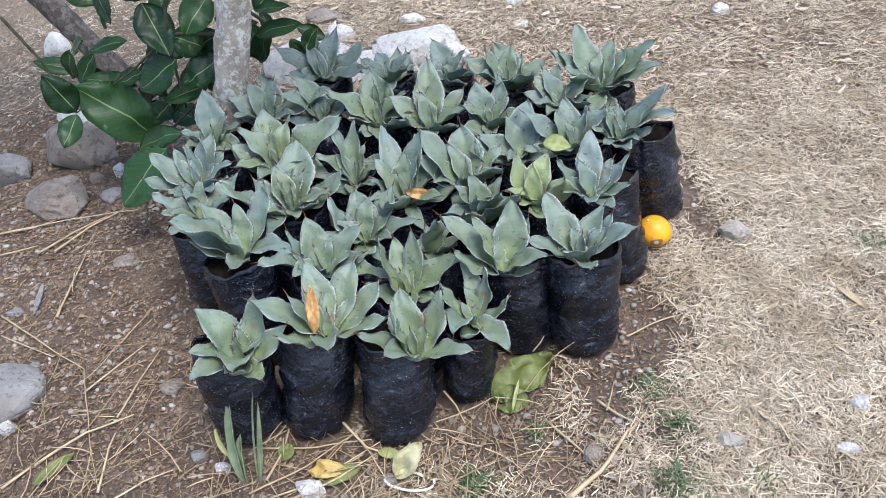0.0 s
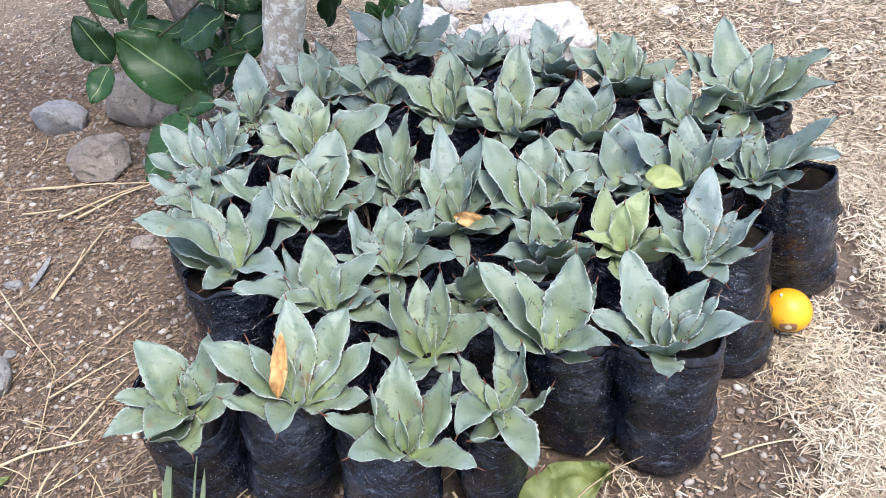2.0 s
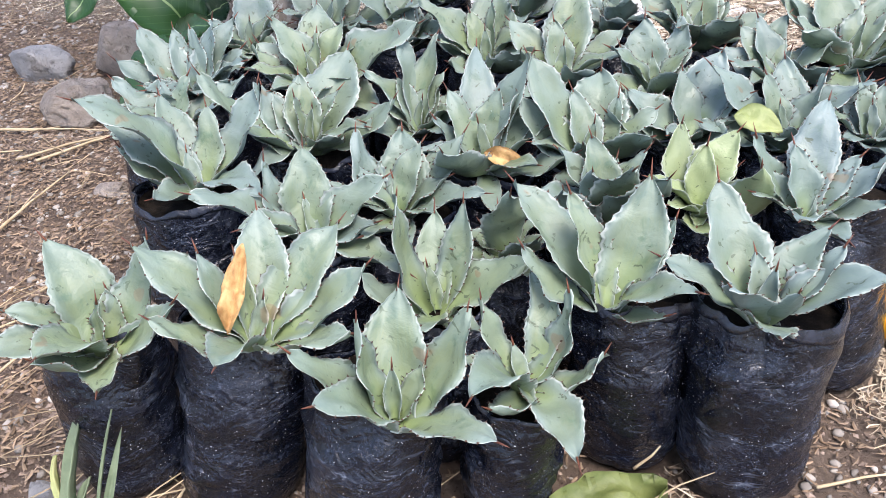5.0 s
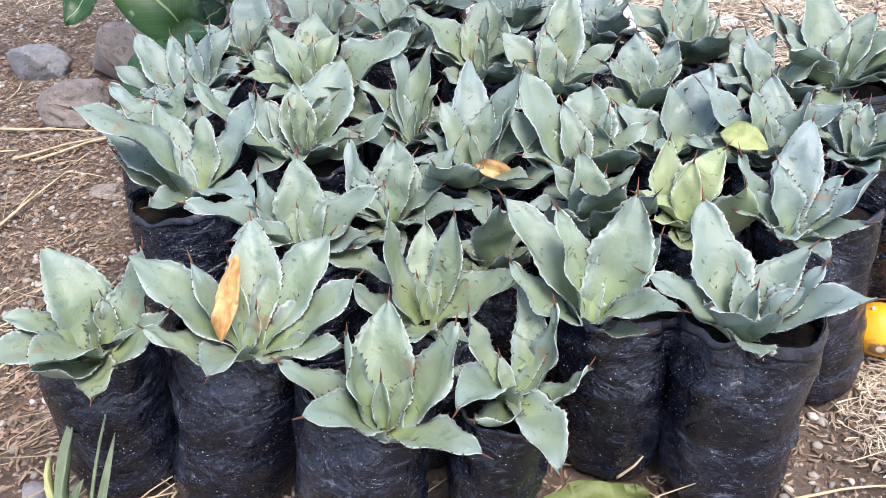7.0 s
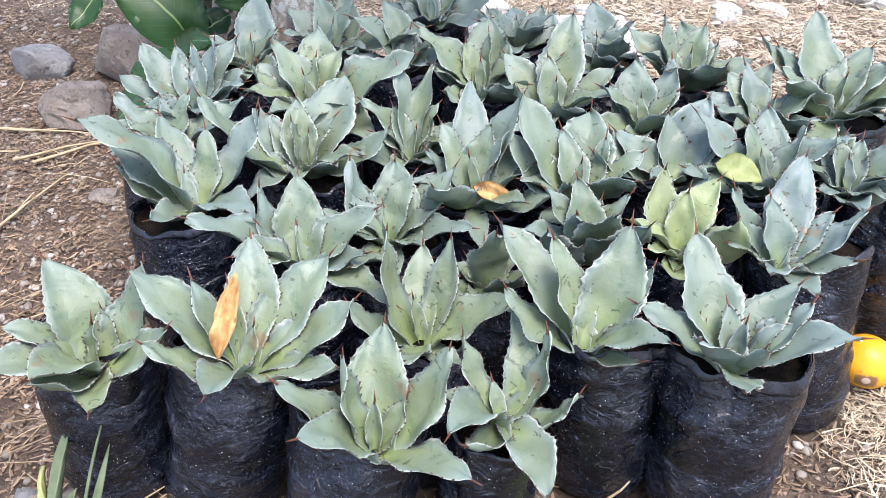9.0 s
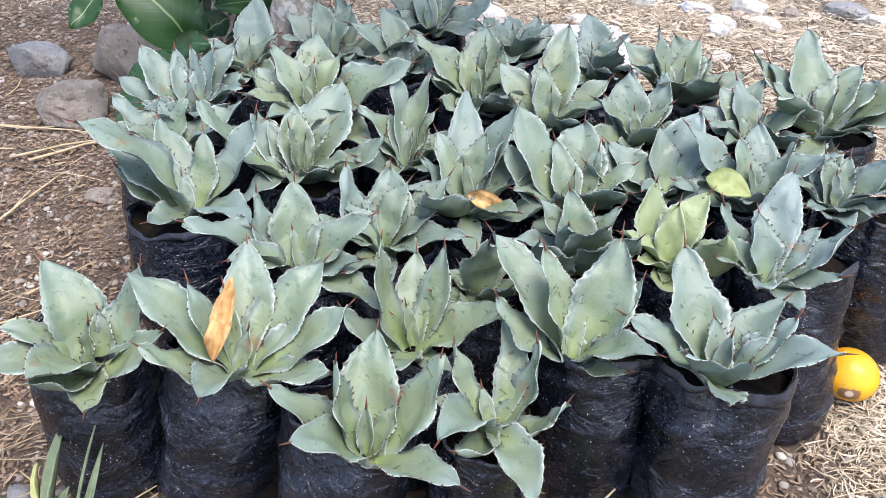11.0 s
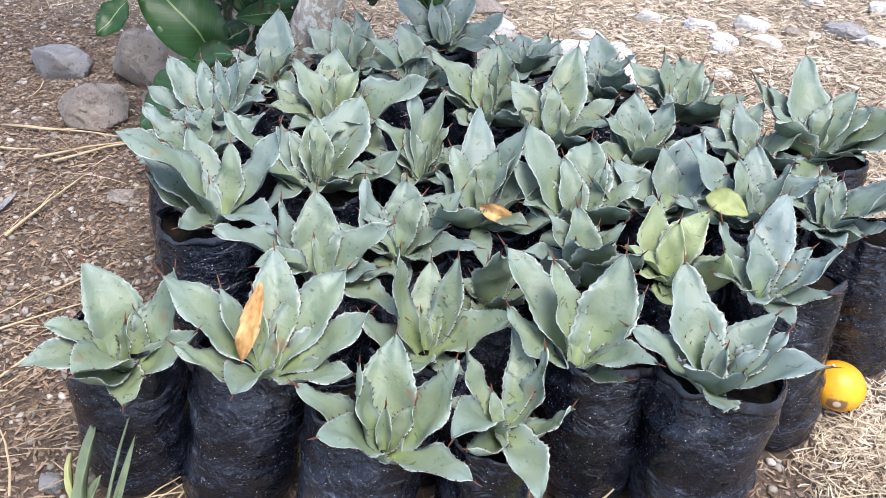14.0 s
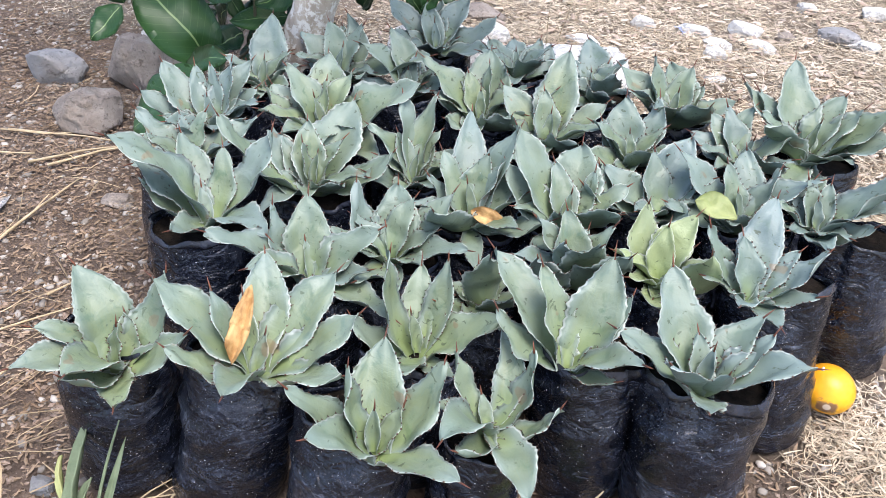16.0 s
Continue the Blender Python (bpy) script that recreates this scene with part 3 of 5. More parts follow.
potted_agave((0.432, 1.539), (0.411, 1.548), 0.052, (-0.000, 0.018, 0.195), 0.35,
             [(107, 48, 0.128, 0.043, 0.03, 0.16, 10), (64, 61, 0.118, 0.048, -0.08, 0.13, 20), (-44, 10, 0.125, 0.054, 0.09, -0.06, 0), (-94, 39, 0.133, 0.058, 0.16, 0.04, 10), (160, 59, 0.107, 0.044, -0.02, -0.07, -20), (19, 36, 0.097, 0.043, -0.12, 0.09, 10), (138, 59, 0.052, 0.02, 0.05, -0.01, -10), (-86, 35, 0.117, 0.046, -0.07, -0.08, -10)])
potted_agave((0.281, 1.625), (0.281, 1.625), 0.072, (0.003, 0.012, 0.190), 0.4,
             [(115, 48, 0.124, 0.054, 0.05, -0, 0), (86, 59, 0.139, 0.052, 0, 0.07, 10), (18, 38, 0.142, 0.062, 0.05, 0, -20), (-154, 39, 0.104, 0.05, -0.09, -0.07, 10), (174, 77, 0.163, 0.065, -0.06, -0.07, -20), (-78, 31, 0.13, 0.056, 0.01, -0.03, -10), (-26, 20, 0.088, 0.037, 0, 0.03, 0)])
potted_agave((0.101, 1.647), (0.101, 1.647), 0.074, (0.001, 0.004, 0.230), 0.1,
             [(124, 56, 0.129, 0.07, 0.05, -0.01, 0), (165, 57, 0.127, 0.049, -0.04, -0.11, -10), (-135, 42, 0.172, 0.077, 0.07, 0.01, 0), (43, 41, 0.128, 0.061, 0.06, -0, -20), (-7, 6, 0.147, 0.059, 0.08, -0.02, 10), (8, 32, 0.103, 0.05, 0.02, 0.01, -10), (-102, 41, 0.134, 0.058, 0.11, 0.01, 20), (133, 57, 0.068, 0.02, 0.05, -0, -40)])
potted_agave((-0.086, 1.641), (-0.086, 1.641), 0.078, (0.000, 0.020, 0.265), 0.05,
             [(-174, 38, 0.159, 0.076, 0.07, 0.01, 10), (147, 42, 0.152, 0.058, 0.05, -0.01, -10), (-139, 54, 0.198, 0.082, 0.12, 0.02, 0), (106, 57, 0.117, 0.047, -0, 0.07, 0), (70, 47, 0.164, 0.07, -0.05, 0.05, 0), (-13, 19, 0.141, 0.064, 0.15, -0.04, 0), (-78, 29, 0.108, 0.05, 0.02, -0.01, 20), (-154, 42, 0.117, 0.051, -0.07, -0.06, 0), (144, 56, 0.061, 0.022, 0.04, -0.04, -10)])
potted_agave((-0.224, 1.756), (-0.224, 1.756), 0.075, (-0.013, 0.029, 0.260), 0,
             [(-175, 43, 0.125, 0.056, 0.02, -0.02, 0), (51, 33, 0.135, 0.063, 0, 0.02, -10), (142, 58, 0.088, 0.028, 0.05, 0.02, -10), (-74, 26, 0.14, 0.065, 0.04, -0, 20)])
potted_agave((-0.294, 1.919), (-0.294, 1.919), 0.075, (0.013, -0.029, 0.270), -0.3,
             [(175, 46, 0.145, 0.069, 0, -0.04, 10), (-154, 33, 0.135, 0.063, -0.05, -0.04, 10), (146, 56, 0.118, 0.044, 0.04, -0.03, -10), (124, 59, 0.114, 0.038, 0.03, 0.07, 20), (76, 48, 0.14, 0.064, 0.05, 0, -10), (83, 63, 0.125, 0.053, 0, 0.03, 10), (56, 39, 0.105, 0.049, 0.02, 0.01, -20), (-14, 31, 0.113, 0.052, 0.02, -0, 30), (-76, 29, 0.112, 0.053, 0.04, -0, 30), (-98, 31, 0.103, 0.044, 0.06, 0, 30), (-71, 16, 0.104, 0.046, 0, -0.02, 10)])
potted_agave((-0.034, 1.852), (-0.034, 1.852), 0.075, (0.000, 0.000, 0.240), 0.15,
             [(98, 33, 0.182, 0.096, 0.04, 0.02, -10), (164, 48, 0.104, 0.048, 0.01, -0.05, 0), (171, 47, 0.121, 0.06, -0.04, -0.08, 10), (-136, 36, 0.103, 0.048, -0.09, -0.04, 20), (-103, 6, 0.113, 0.045, 0.13, 0.04, 0), (-30, 35, 0.118, 0.053, -0.01, -0, 20), (26, 33, 0.149, 0.071, -0.1, 0.04, -10), (-145, 47, 0.196, 0.081, -0.07, -0.04, 0), (174, 81, 0.088, 0.037, 0.01, -0.03, -20)])
potted_agave((-0.110, 1.984), (-0.110, 1.984), 0.075, (0.000, 0.000, 0.260), 0.35,
             [(118, 39, 0.168, 0.085, 0.05, 0.01, 0), (163, 50, 0.142, 0.064, 0.08, 0.04, 0), (175, 35, 0.132, 0.072, -0.02, -0.05, 20), (-164, 44, 0.128, 0.055, -0.1, -0.06, 0), (15, 36, 0.217, 0.099, 0.02, 0, -20), (-18, 5, 0.155, 0.072, 0.09, -0.02, -10), (111, 63, 0.102, 0.038, 0.05, 0, 40)])
potted_agave((-0.326, 2.094), (-0.326, 2.094), 0.070, (0.000, 0.000, 0.260), 0,
             [(113, 51, 0.151, 0.077, 0.05, 0.01, -10), (88, 31, 0.098, 0.049, 0.15, -0.07, -20), (158, 30, 0.075, 0.04, -0, -0.06, 10), (-83, 0, 0.126, 0.057, 0.02, -0.02, 0), (-28, 24, 0.117, 0.056, 0.02, 0, -30)])
potted_agave((-0.209, 2.184), (-0.209, 2.184), 0.070, (0.000, 0.000, 0.270), 0,
             [(172, 42, 0.129, 0.063, 0.08, 0.02, 20), (117, 52, 0.114, 0.052, 0.05, 0.02, 0), (109, 57, 0.135, 0.056, -0.05, 0.2, 0), (19, 22, 0.192, 0.091, 0.01, 0.01, -10), (-43, 28, 0.149, 0.075, 0.03, -0, 20), (-170, 24, 0.073, 0.038, 0.05, 0, 30)])
potted_agave((-0.116, 2.414), (-0.116, 2.414), 0.074, (0.000, 0.000, 0.270), -0.3,
             [(72, 49, 0.147, 0.067, 0.05, 0, -10), (172, 38, 0.164, 0.073, -0, -0.03, 0), (29, 35, 0.149, 0.077, -0.08, 0.04, -20), (111, 54, 0.117, 0.048, 0.05, -0.01, 0), (-141, 29, 0.109, 0.049, 0.05, 0, 30), (33, 38, 0.058, 0.036, 0.04, 0, -20), (-10, 20, 0.151, 0.066, 0, 0.01, -10)])
potted_agave((-0.065, 2.208), (-0.065, 2.208), 0.074, (0.000, 0.000, 0.260), -0.1,
             [(-166, 48, 0.137, 0.059, 0.15, 0.04, 10), (143, 53, 0.14, 0.059, 0.09, 0.07, 0), (-138, 32, 0.099, 0.053, -0.08, -0.03, 30), (117, 38, 0.103, 0.056, 0.04, 0.07, 0), (8, 34, 0.093, 0.046, 0.06, -0, -30), (59, 39, 0.079, 0.039, 0.03, 0.01, -20)])
potted_agave((0.091, 2.214), (0.091, 2.214), 0.074, (0.000, 0.000, 0.240), 0.42,
             [(108, 42, 0.156, 0.092, 0.05, 0.01, 0), (-172, 47, 0.163, 0.072, 0.06, 0, 10), (-164, 34, 0.106, 0.053, 0.06, 0, 30), (-41, 33, 0.153, 0.069, -0.08, -0.02, 30), (73, 54, 0.109, 0.047, -0.08, 0.12, 10), (103, 62, 0.116, 0.037, 0.04, 0.04, 40), (-102, 28, 0.112, 0.052, -0.03, -0.01, 30)])
potted_agave((0.077, 2.407), (0.077, 2.407), 0.074, (0.000, 0.000, 0.260), -0.2,
             [(151, 29, 0.108, 0.057, 0.02, -0.02, 20), (118, 23, 0.114, 0.062, 0.05, 0.02, 0), (83, 34, 0.106, 0.052, -0.01, 0.07, -10), (71, 27, 0.109, 0.056, -0.14, 0.16, -20), (-35, 43, 0.105, 0.05, 0.03, -0.01, 20), (-104, 27, 0.12, 0.057, 0, -0, 30)])
potted_agave((0.237, 2.193), (0.237, 2.193), 0.074, (0.000, 0.000, 0.240), 0.15,
             [(98, 52, 0.186, 0.083, 0.05, 0, 0), (167, 43, 0.139, 0.067, 0.03, -0.01, 20), (46, 37, 0.134, 0.063, 0.01, 0.02, -10), (78, 51, 0.116, 0.049, 0.04, 0.01, 0), (102, 60, 0.107, 0.033, 0.11, -0.2, 40), (-43, 33, 0.129, 0.064, -0.04, -0, 30), (-102, 14, 0.112, 0.05, -0, -0.02, 10)])
potted_agave((0.247, 2.399), (0.247, 2.399), 0.074, (0.000, 0.000, 0.260), -0.15,
             [(120, 42, 0.13, 0.072, 0.07, 0.06, 10), (-177, 37, 0.071, 0.044, -0.03, -0.03, 20), (-50, 46, 0.129, 0.058, -0.02, -0.04, 10), (-56, 28, 0.121, 0.06, 0.01, -0, 30), (150, 43, 0.086, 0.043, 0.02, -0.02, 10), (-101, 15, 0.106, 0.047, -0, -0.01, 20)])
potted_agave((0.390, 2.197), (0.390, 2.197), 0.074, (0.000, 0.000, 0.250), 0.15,
             [(120, 53, 0.12, 0.074, 0.03, -0.05, 10), (78, 54, 0.129, 0.051, -0.02, 0.11, 0), (-119, 25, 0.113, 0.053, 0.03, -0, 30), (-43, 37, 0.13, 0.059, -0.01, -0.01, 20), (-82, 22, 0.099, 0.044, 0.01, -0.03, 0), (161, 46, 0.089, 0.042, -0.02, -0.04, 10)])
potted_agave((0.415, 2.365), (0.415, 2.365), 0.074, (0.000, 0.000, 0.260), 0.2,
             [(173, 40, 0.141, 0.066, 0.03, -0.01, 20), (157, 66, 0.132, 0.055, -0.04, -0.05, -10), (112, 39, 0.133, 0.077, 0.08, 0.12, 10), (-92, 37, 0.135, 0.062, 0.08, -0.02, -10), (55, 52, 0.095, 0.039, -0.05, 0.08, 10), (29, 27, 0.125, 0.06, -0, 0.02, -20), (-47, 41, 0.146, 0.069, -0.05, -0.02, 20)])
potted_agave((0.678, 2.336), (0.678, 2.336), 0.074, (-0.016, -0.004, 0.270), 0.15,
             [(123, 50, 0.182, 0.079, 0.02, -0.05, 0), (68, 53, 0.132, 0.062, 0.06, -0.03, 0), (10, 45, 0.183, 0.08, 0.02, 0.01, -10), (-15, 34, 0.185, 0.082, 0.04, 0, -10), (169, 41, 0.169, 0.076, -0.01, -0.03, 0), (164, 44, 0.144, 0.064, 0.01, -0.02, 10), (-132, 42, 0.134, 0.065, 0.04, 0, -40), (-95, 2, 0.115, 0.053, 0.05, 0.01, 0), (-65, 0, 0.128, 0.057, -0.04, 0.09, -10), (114, 53, 0.089, 0.039, 0.02, -0.05, 0)])
potted_agave((0.556, 2.257), (0.556, 2.257), 0.072, (0.016, 0.004, 0.260), -0.1,
             [(99, 53, 0.115, 0.052, 0.03, -0.19, 0), (180, 29, 0.105, 0.056, 0.06, 0, 30), (-55, 34, 0.146, 0.065, 0.02, -0, 30), (157, 46, 0.112, 0.052, 0.03, -0.01, 10), (-75, 8, 0.119, 0.045, 0.04, 0.01, 10), (136, 52, 0.115, 0.052, 0.04, -0.01, 0), (68, 36, 0.081, 0.04, 0.07, -0.03, -10)])
potted_agave((0.769, 2.132), (0.807, 2.187), 0.074, (-0.058, -0.017, 0.262), -0.1,
             [(10, 52, 0.176, 0.076, 0.01, 0.02, 0), (-3, 34, 0.149, 0.068, 0.13, -0.03, 0), (-22, 37, 0.1, 0.046, -0.07, 0.03, -30), (109, 50, 0.086, 0.053, -0.01, -0.16, 0), (163, 47, 0.067, 0.041, 0.08, 0.02, 20), (57, 50, 0.083, 0.042, 0.03, 0.03, -10), (-74, 23, 0.103, 0.048, 0.04, 0.01, -10)])
potted_agave((0.616, 2.098), (0.616, 2.098), 0.072, (-0.014, -0.004, 0.245), 0,
             [(104, 48, 0.132, 0.065, 0.06, 0.04, 0), (176, 46, 0.15, 0.066, 0.04, -0, 10), (-149, 25, 0.126, 0.062, -0.01, -0.02, 10), (-59, 41, 0.115, 0.051, -0, -0.01, 20), (29, 41, 0.144, 0.061, 0.08, -0.02, 0), (179, 43, 0.09, 0.042, -0.03, -0.03, 10), (57, 56, 0.113, 0.047, 0.01, 0.04, 20)])
potted_agave((0.475, 2.074), (0.475, 2.074), 0.072, (0.011, 0.002, 0.245), -0.05,
             [(84, 53, 0.132, 0.08, 0.07, -0.04, -10), (-174, 36, 0.118, 0.057, -0.01, -0.02, 30), (-143, 27, 0.148, 0.067, -0.1, -0.04, 0), (165, 52, 0.06, 0.026, -0.09, -0.07, 10), (-173, 34, 0.124, 0.053, -0.14, -0.08, 20), (-56, 32, 0.112, 0.056, -0.02, 0, -30)])
potted_agave((0.361, 1.960), (0.361, 1.960), 0.072, (0.006, -0.004, 0.235), 0.25,
             [(102, 41, 0.153, 0.095, 0.05, 0.01, 0), (-177, 46, 0.139, 0.067, -0.05, -0.04, 20), (164, 55, 0.183, 0.079, 0.02, -0.02, 0), (-32, 43, 0.152, 0.071, 0.04, -0, 30), (-80, 52, 0.099, 0.038, 0.04, 0.02, 10), (-53, 23, 0.125, 0.053, -0.02, 0.03, -10), (75, 55, 0.109, 0.044, -0, 0.07, 10), (-93, 18, 0.123, 0.05, 0.01, -0.03, 0)])
potted_agave((0.233, 1.911), (0.233, 1.911), 0.070, (-0.005, -0.004, 0.230), 0.1,
             [(118, 42, 0.197, 0.06, 0.05, -0.02, -10), (53, 49, 0.127, 0.056, 0.02, 0.02, -10), (-171, 50, 0.103, 0.044, -0, -0.02, 10), (-89, 39, 0.158, 0.074, -0.06, 0.01, -20), (-59, 0, 0.114, 0.037, 0.05, 0.02, 10), (63, 62, 0.175, 0.07, 0.04, 0.01, 10), (-2, 25, 0.148, 0.063, -0.06, 0.03, 0), (51, 64, 0.128, 0.054, 0.07, -0.01, 10)])
potted_agave((0.158, 1.774), (0.158, 1.774), 0.072, (0.002, 0.002, 0.215), 0.1,
             [(113, 50, 0.121, 0.075, 0.04, 0.03, 0), (160, 55, 0.132, 0.054, -0.04, -0.11, -10), (59, 43, 0.14, 0.065, 0, 0.03, -10), (5, 27, 0.134, 0.053, 0.08, -0.01, -10), (-81, 24, 0.135, 0.058, 0.01, -0.02, 0), (-151, 36, 0.107, 0.042, 0.02, -0.01, 0), (135, 58, 0.058, 0.018, 0.05, -0, -30), (-55, 12, 0.103, 0.034, 0.05, 0.02, 10)])
potted_agave((0.516, 1.691), (0.507, 1.709), 0.070, (-0.025, -0.037, 0.252), 0.35,
             [(160, 39, 0.17, 0.07, 0.04, -0.01, 0), (80, 57, 0.148, 0.075, 0.01, 0.07, -10), (73, 40, 0.12, 0.047, 0.05, -0.01, 0), (111, 53, 0.074, 0.025, 0.05, -0.01, -10), (-168, 39, 0.112, 0.046, -0.08, -0.06, 10), (-19, 38, 0.126, 0.05, 0.1, -0.01, -10), (-24, 27, 0.081, 0.032, -0.06, 0.05, 0), (50, 52, 0.12, 0.05, -0.03, 0.07, 10), (154, 65, 0.135, 0.052, 0.04, -0.01, -10)])
potted_agave((0.646, 1.715), (0.651, 1.722), 0.076, (0.003, -0.025, 0.257), -0.1,
             [(131, 43, 0.156, 0.069, 0.01, -0.05, 0), (64, 40, 0.118, 0.054, 0.07, -0.03, 0), (-176, 29, 0.122, 0.058, 0.04, -0, 0), (10, 35, 0.133, 0.055, 0.09, -0.02, -10), (42, 47, 0.109, 0.045, -0.01, 0.05, 10), (127, 60, 0.075, 0.034, 0.06, 0.01, 0), (-78, 35, 0.124, 0.053, 0.03, 0.02, 20), (-109, 50, 0.13, 0.057, 0.01, 0.01, -10), (-59, 59, 0.096, 0.038, -0.02, -0.03, 0)])
potted_agave((0.542, 1.911), (0.542, 1.911), 0.070, (-0.008, -0.004, 0.232), 0.95,
             [(129, 56, 0.119, 0.056, -0.03, -0.11, 0), (71, 53, 0.114, 0.062, 0.08, -0.05, -10), (16, 35, 0.118, 0.056, -0.03, 0.04, -10), (-68, 22, 0.123, 0.05, -0.03, 0.07, 0), (-46, 52, 0.161, 0.077, -0.14, -0.05, 20), (176, 45, 0.033, 0.016, -0.07, -0.06, 20), (-81, 16, 0.06, 0.024, 0.05, -0.02, 0)])
potted_agave((0.682, 1.945), (0.716, 1.954), 0.074, (-0.023, -0.065, 0.272), -0.15,
             [(92, 46, 0.15, 0.061, 0.05, -0.02, 0), (51, 44, 0.094, 0.041, 0.05, -0, -10), (28, 45, 0.12, 0.05, -0.03, 0.05, 0), (-3, 29, 0.09, 0.039, -0.01, 0.02, -10), (170, 55, 0.113, 0.047, -0.04, -0.04, 0), (172, 48, 0.074, 0.038, -0.04, -0.04, 20), (84, 52, 0.05, 0.016, 0.04, 0.04, 20)])
potted_agave((0.428, 1.841), (0.428, 1.841), 0.070, (-0.008, 0.002, 0.232), 0.1,
             [(-101, 48, 0.129, 0.058, -0.06, 0.03, -20), (-86, 67, 0.111, 0.045, 0.04, 0.02, 0), (-45, 59, 0.138, 0.064, 0.05, -0, 10), (-30, 48, 0.155, 0.072, -0.04, -0, 30), (-108, 27, 0.103, 0.045, -0.01, -0.02, 10), (87, 53, 0.083, 0.034, 0.04, 0.02, 0)])
potted_agave((0.090, 1.963), (0.090, 1.963), 0.070, (0.002, -0.001, 0.235), 0.1,
             [(134, 61, 0.155, 0.052, 0.05, 0.01, -30), (93, 59, 0.155, 0.057, 0.06, -0.02, 20), (-173, 52, 0.125, 0.055, 0.11, 0.03, 0), (96, 42, 0.093, 0.047, 0.09, -0.07, -10), (41, 41, 0.093, 0.048, 0.06, -0, -30), (102, 57, 0.11, 0.038, 0.01, 0.1, 10), (-177, 44, 0.059, 0.037, 0.02, -0.02, 10), (-119, 32, 0.103, 0.047, -0.02, -0.01, 30)])
potted_agave((0.307, 1.766), (0.307, 1.766), 0.066, (0.010, -0.004, 0.195), 0.35,
             [(-51, 73, 0.134, 0.062, 0.04, -0.01, 0), (-34, 47, 0.11, 0.049, -0.01, -0.01, 20), (-110, 38, 0.1, 0.041, -0.02, -0.01, 20), (-33, 19, 0.085, 0.035, 0, 0.03, 0), (164, 52, 0.053, 0.031, 0.04, -0, 20)])


# ---- rocks ----
def rock(x, y, size, turn, material, label, sink=0.28, rough=0.3, round_=False):
    rng = random.Random(int(x * 1000) * 7 + int(y * 1000))
    bm = bmesh.new()
    bmesh.ops.create_icosphere(bm, subdivisions=5, radius=0.5)
    sv = Vector((rng.uniform(0, 99), rng.uniform(0, 99), 0))
    for v in bm.verts:
        d = v.co.normalized()
        k = 1 + rough * noise.noise(d * 1.5 + sv) + rough * 0.45 * noise.noise(d * 4 + sv) + rough * 0.3 * noise.noise(d * 11 + sv) + rough * 0.16 * noise.noise(d * 27 + sv)
        if not round_:
            k -= 0.10 * max(0, noise.noise(d * 2.6 + sv * 2))
            d = Vector([math.copysign(abs(c) ** 0.8, c) for c in d])
        v.co = Vector((d.x, d.y, d.z)) * k
    for n in range(0 if round_ else 14):
        cut = Vector((rng.gauss(0, 1), rng.gauss(0, 1), rng.gauss(0.2, 0.8))).normalized()
        reach = rng.uniform(0.66, 0.92)
        for v in bm.verts:
            over = v.co.dot(cut) - reach
            if over > 0:
                v.co -= cut * over * 0.85
    for v in bm.verts:
        v.co = Vector((v.co.x * size[0], v.co.y * size[1], v.co.z * size[2])) * 0.5
    ob = part("rock", bm, material)
    ob.matrix_world = pose(x, y, ground_z(x, y) + size[2] * (0.5 - sink), 0, 0, turn)
    return tagged(ob, label, "rock", "loose rocks")


rock(-0.690, 1.412, (0.247, 0.178, 0.104), 25, GREY_ROCK, "smooth pale grey river stone half bedded in earth", 0.3, 0.06, True)
rock(-0.608, 1.916, (0.080, 0.056, 0.028), 10, TAN_ROCK, "small flat tan stone on the soil")
rock(-0.949, 2.159, (0.217, 0.163, 0.109), 5, TAN_ROCK, "rough tan stone with pitted surface")
rock(-1.007, 2.418, (0.243, 0.194, 0.182), -12, TAN_ROCK, "brownish grey rock beside the tree")
rock(-1.115, 2.598, (0.172, 0.103, 0.094), 8, WHITE_ROCK, "white limestone rock behind a brown one")
rock(-0.840, 2.341, (0.077, 0.046, 0.039), -50, WHITE_ROCK, "small smooth white stone in dry soil")
rock(-1.224, 2.307, (0.165, 0.132, 0.132), 20, GREY_ROCK, "blue-grey angular rock on dry soil")
rock(-1.512, 3.138, (0.140, 0.112, 0.112), 0, WHITE_ROCK, "white limestone rock under the tree")
rock(-0.820, 1.705, (0.050, 0.035, 0.020), 0, GREY_ROCK, "small grey stone in dry soil")
rock(-0.393, 2.948, (0.336, 0.201, 0.161), 5, WHITE_ROCK, "rough white limestone boulder behind the agaves")
rock(-0.148, 2.939, (0.184, 0.128, 0.110), 30, WHITE_ROCK, "pitted white limestone lump behind the agaves")
rock(0.019, 2.972, (0.345, 0.207, 0.190), -8, WHITE_ROCK, "large rough white limestone boulder behind the agaves")
rock(-0.445, 3.348, (0.144, 0.101, 0.072), 0, TAN_ROCK, "tan stone in dry grass")
rock(1.000, 2.080, (0.080, 0.064, 0.060), 15, PALE_ROCK, "small pale stone in a hollow of dry grass", 0.12)
rock(0.948, 1.449, (0.066, 0.044, 0.034), -15, PALE_ROCK, "pale angular stone on dry grass", 0.05)
rock(1.201, 1.557, (0.040, 0.034, 0.030), 0, WHITE_ROCK, "small white stone on dry grass", 0.02)
rock(1.161, 1.447, (0.050, 0.026, 0.020), 5, WHITE_ROCK, "flat white stone chip on dry grass", -0.15)
rock(1.045, 3.313, (0.070, 0.049, 0.042), 0, WHITE_ROCK, "small white stone in straw")
rock(0.297, 3.425, (0.081, 0.057, 0.049), 20, WHITE_ROCK, "rough white stone in straw")
rock(0.136, 1.254, (0.062, 0.049, 0.037), 0, WHITE_ROCK, "pale stone among straw")
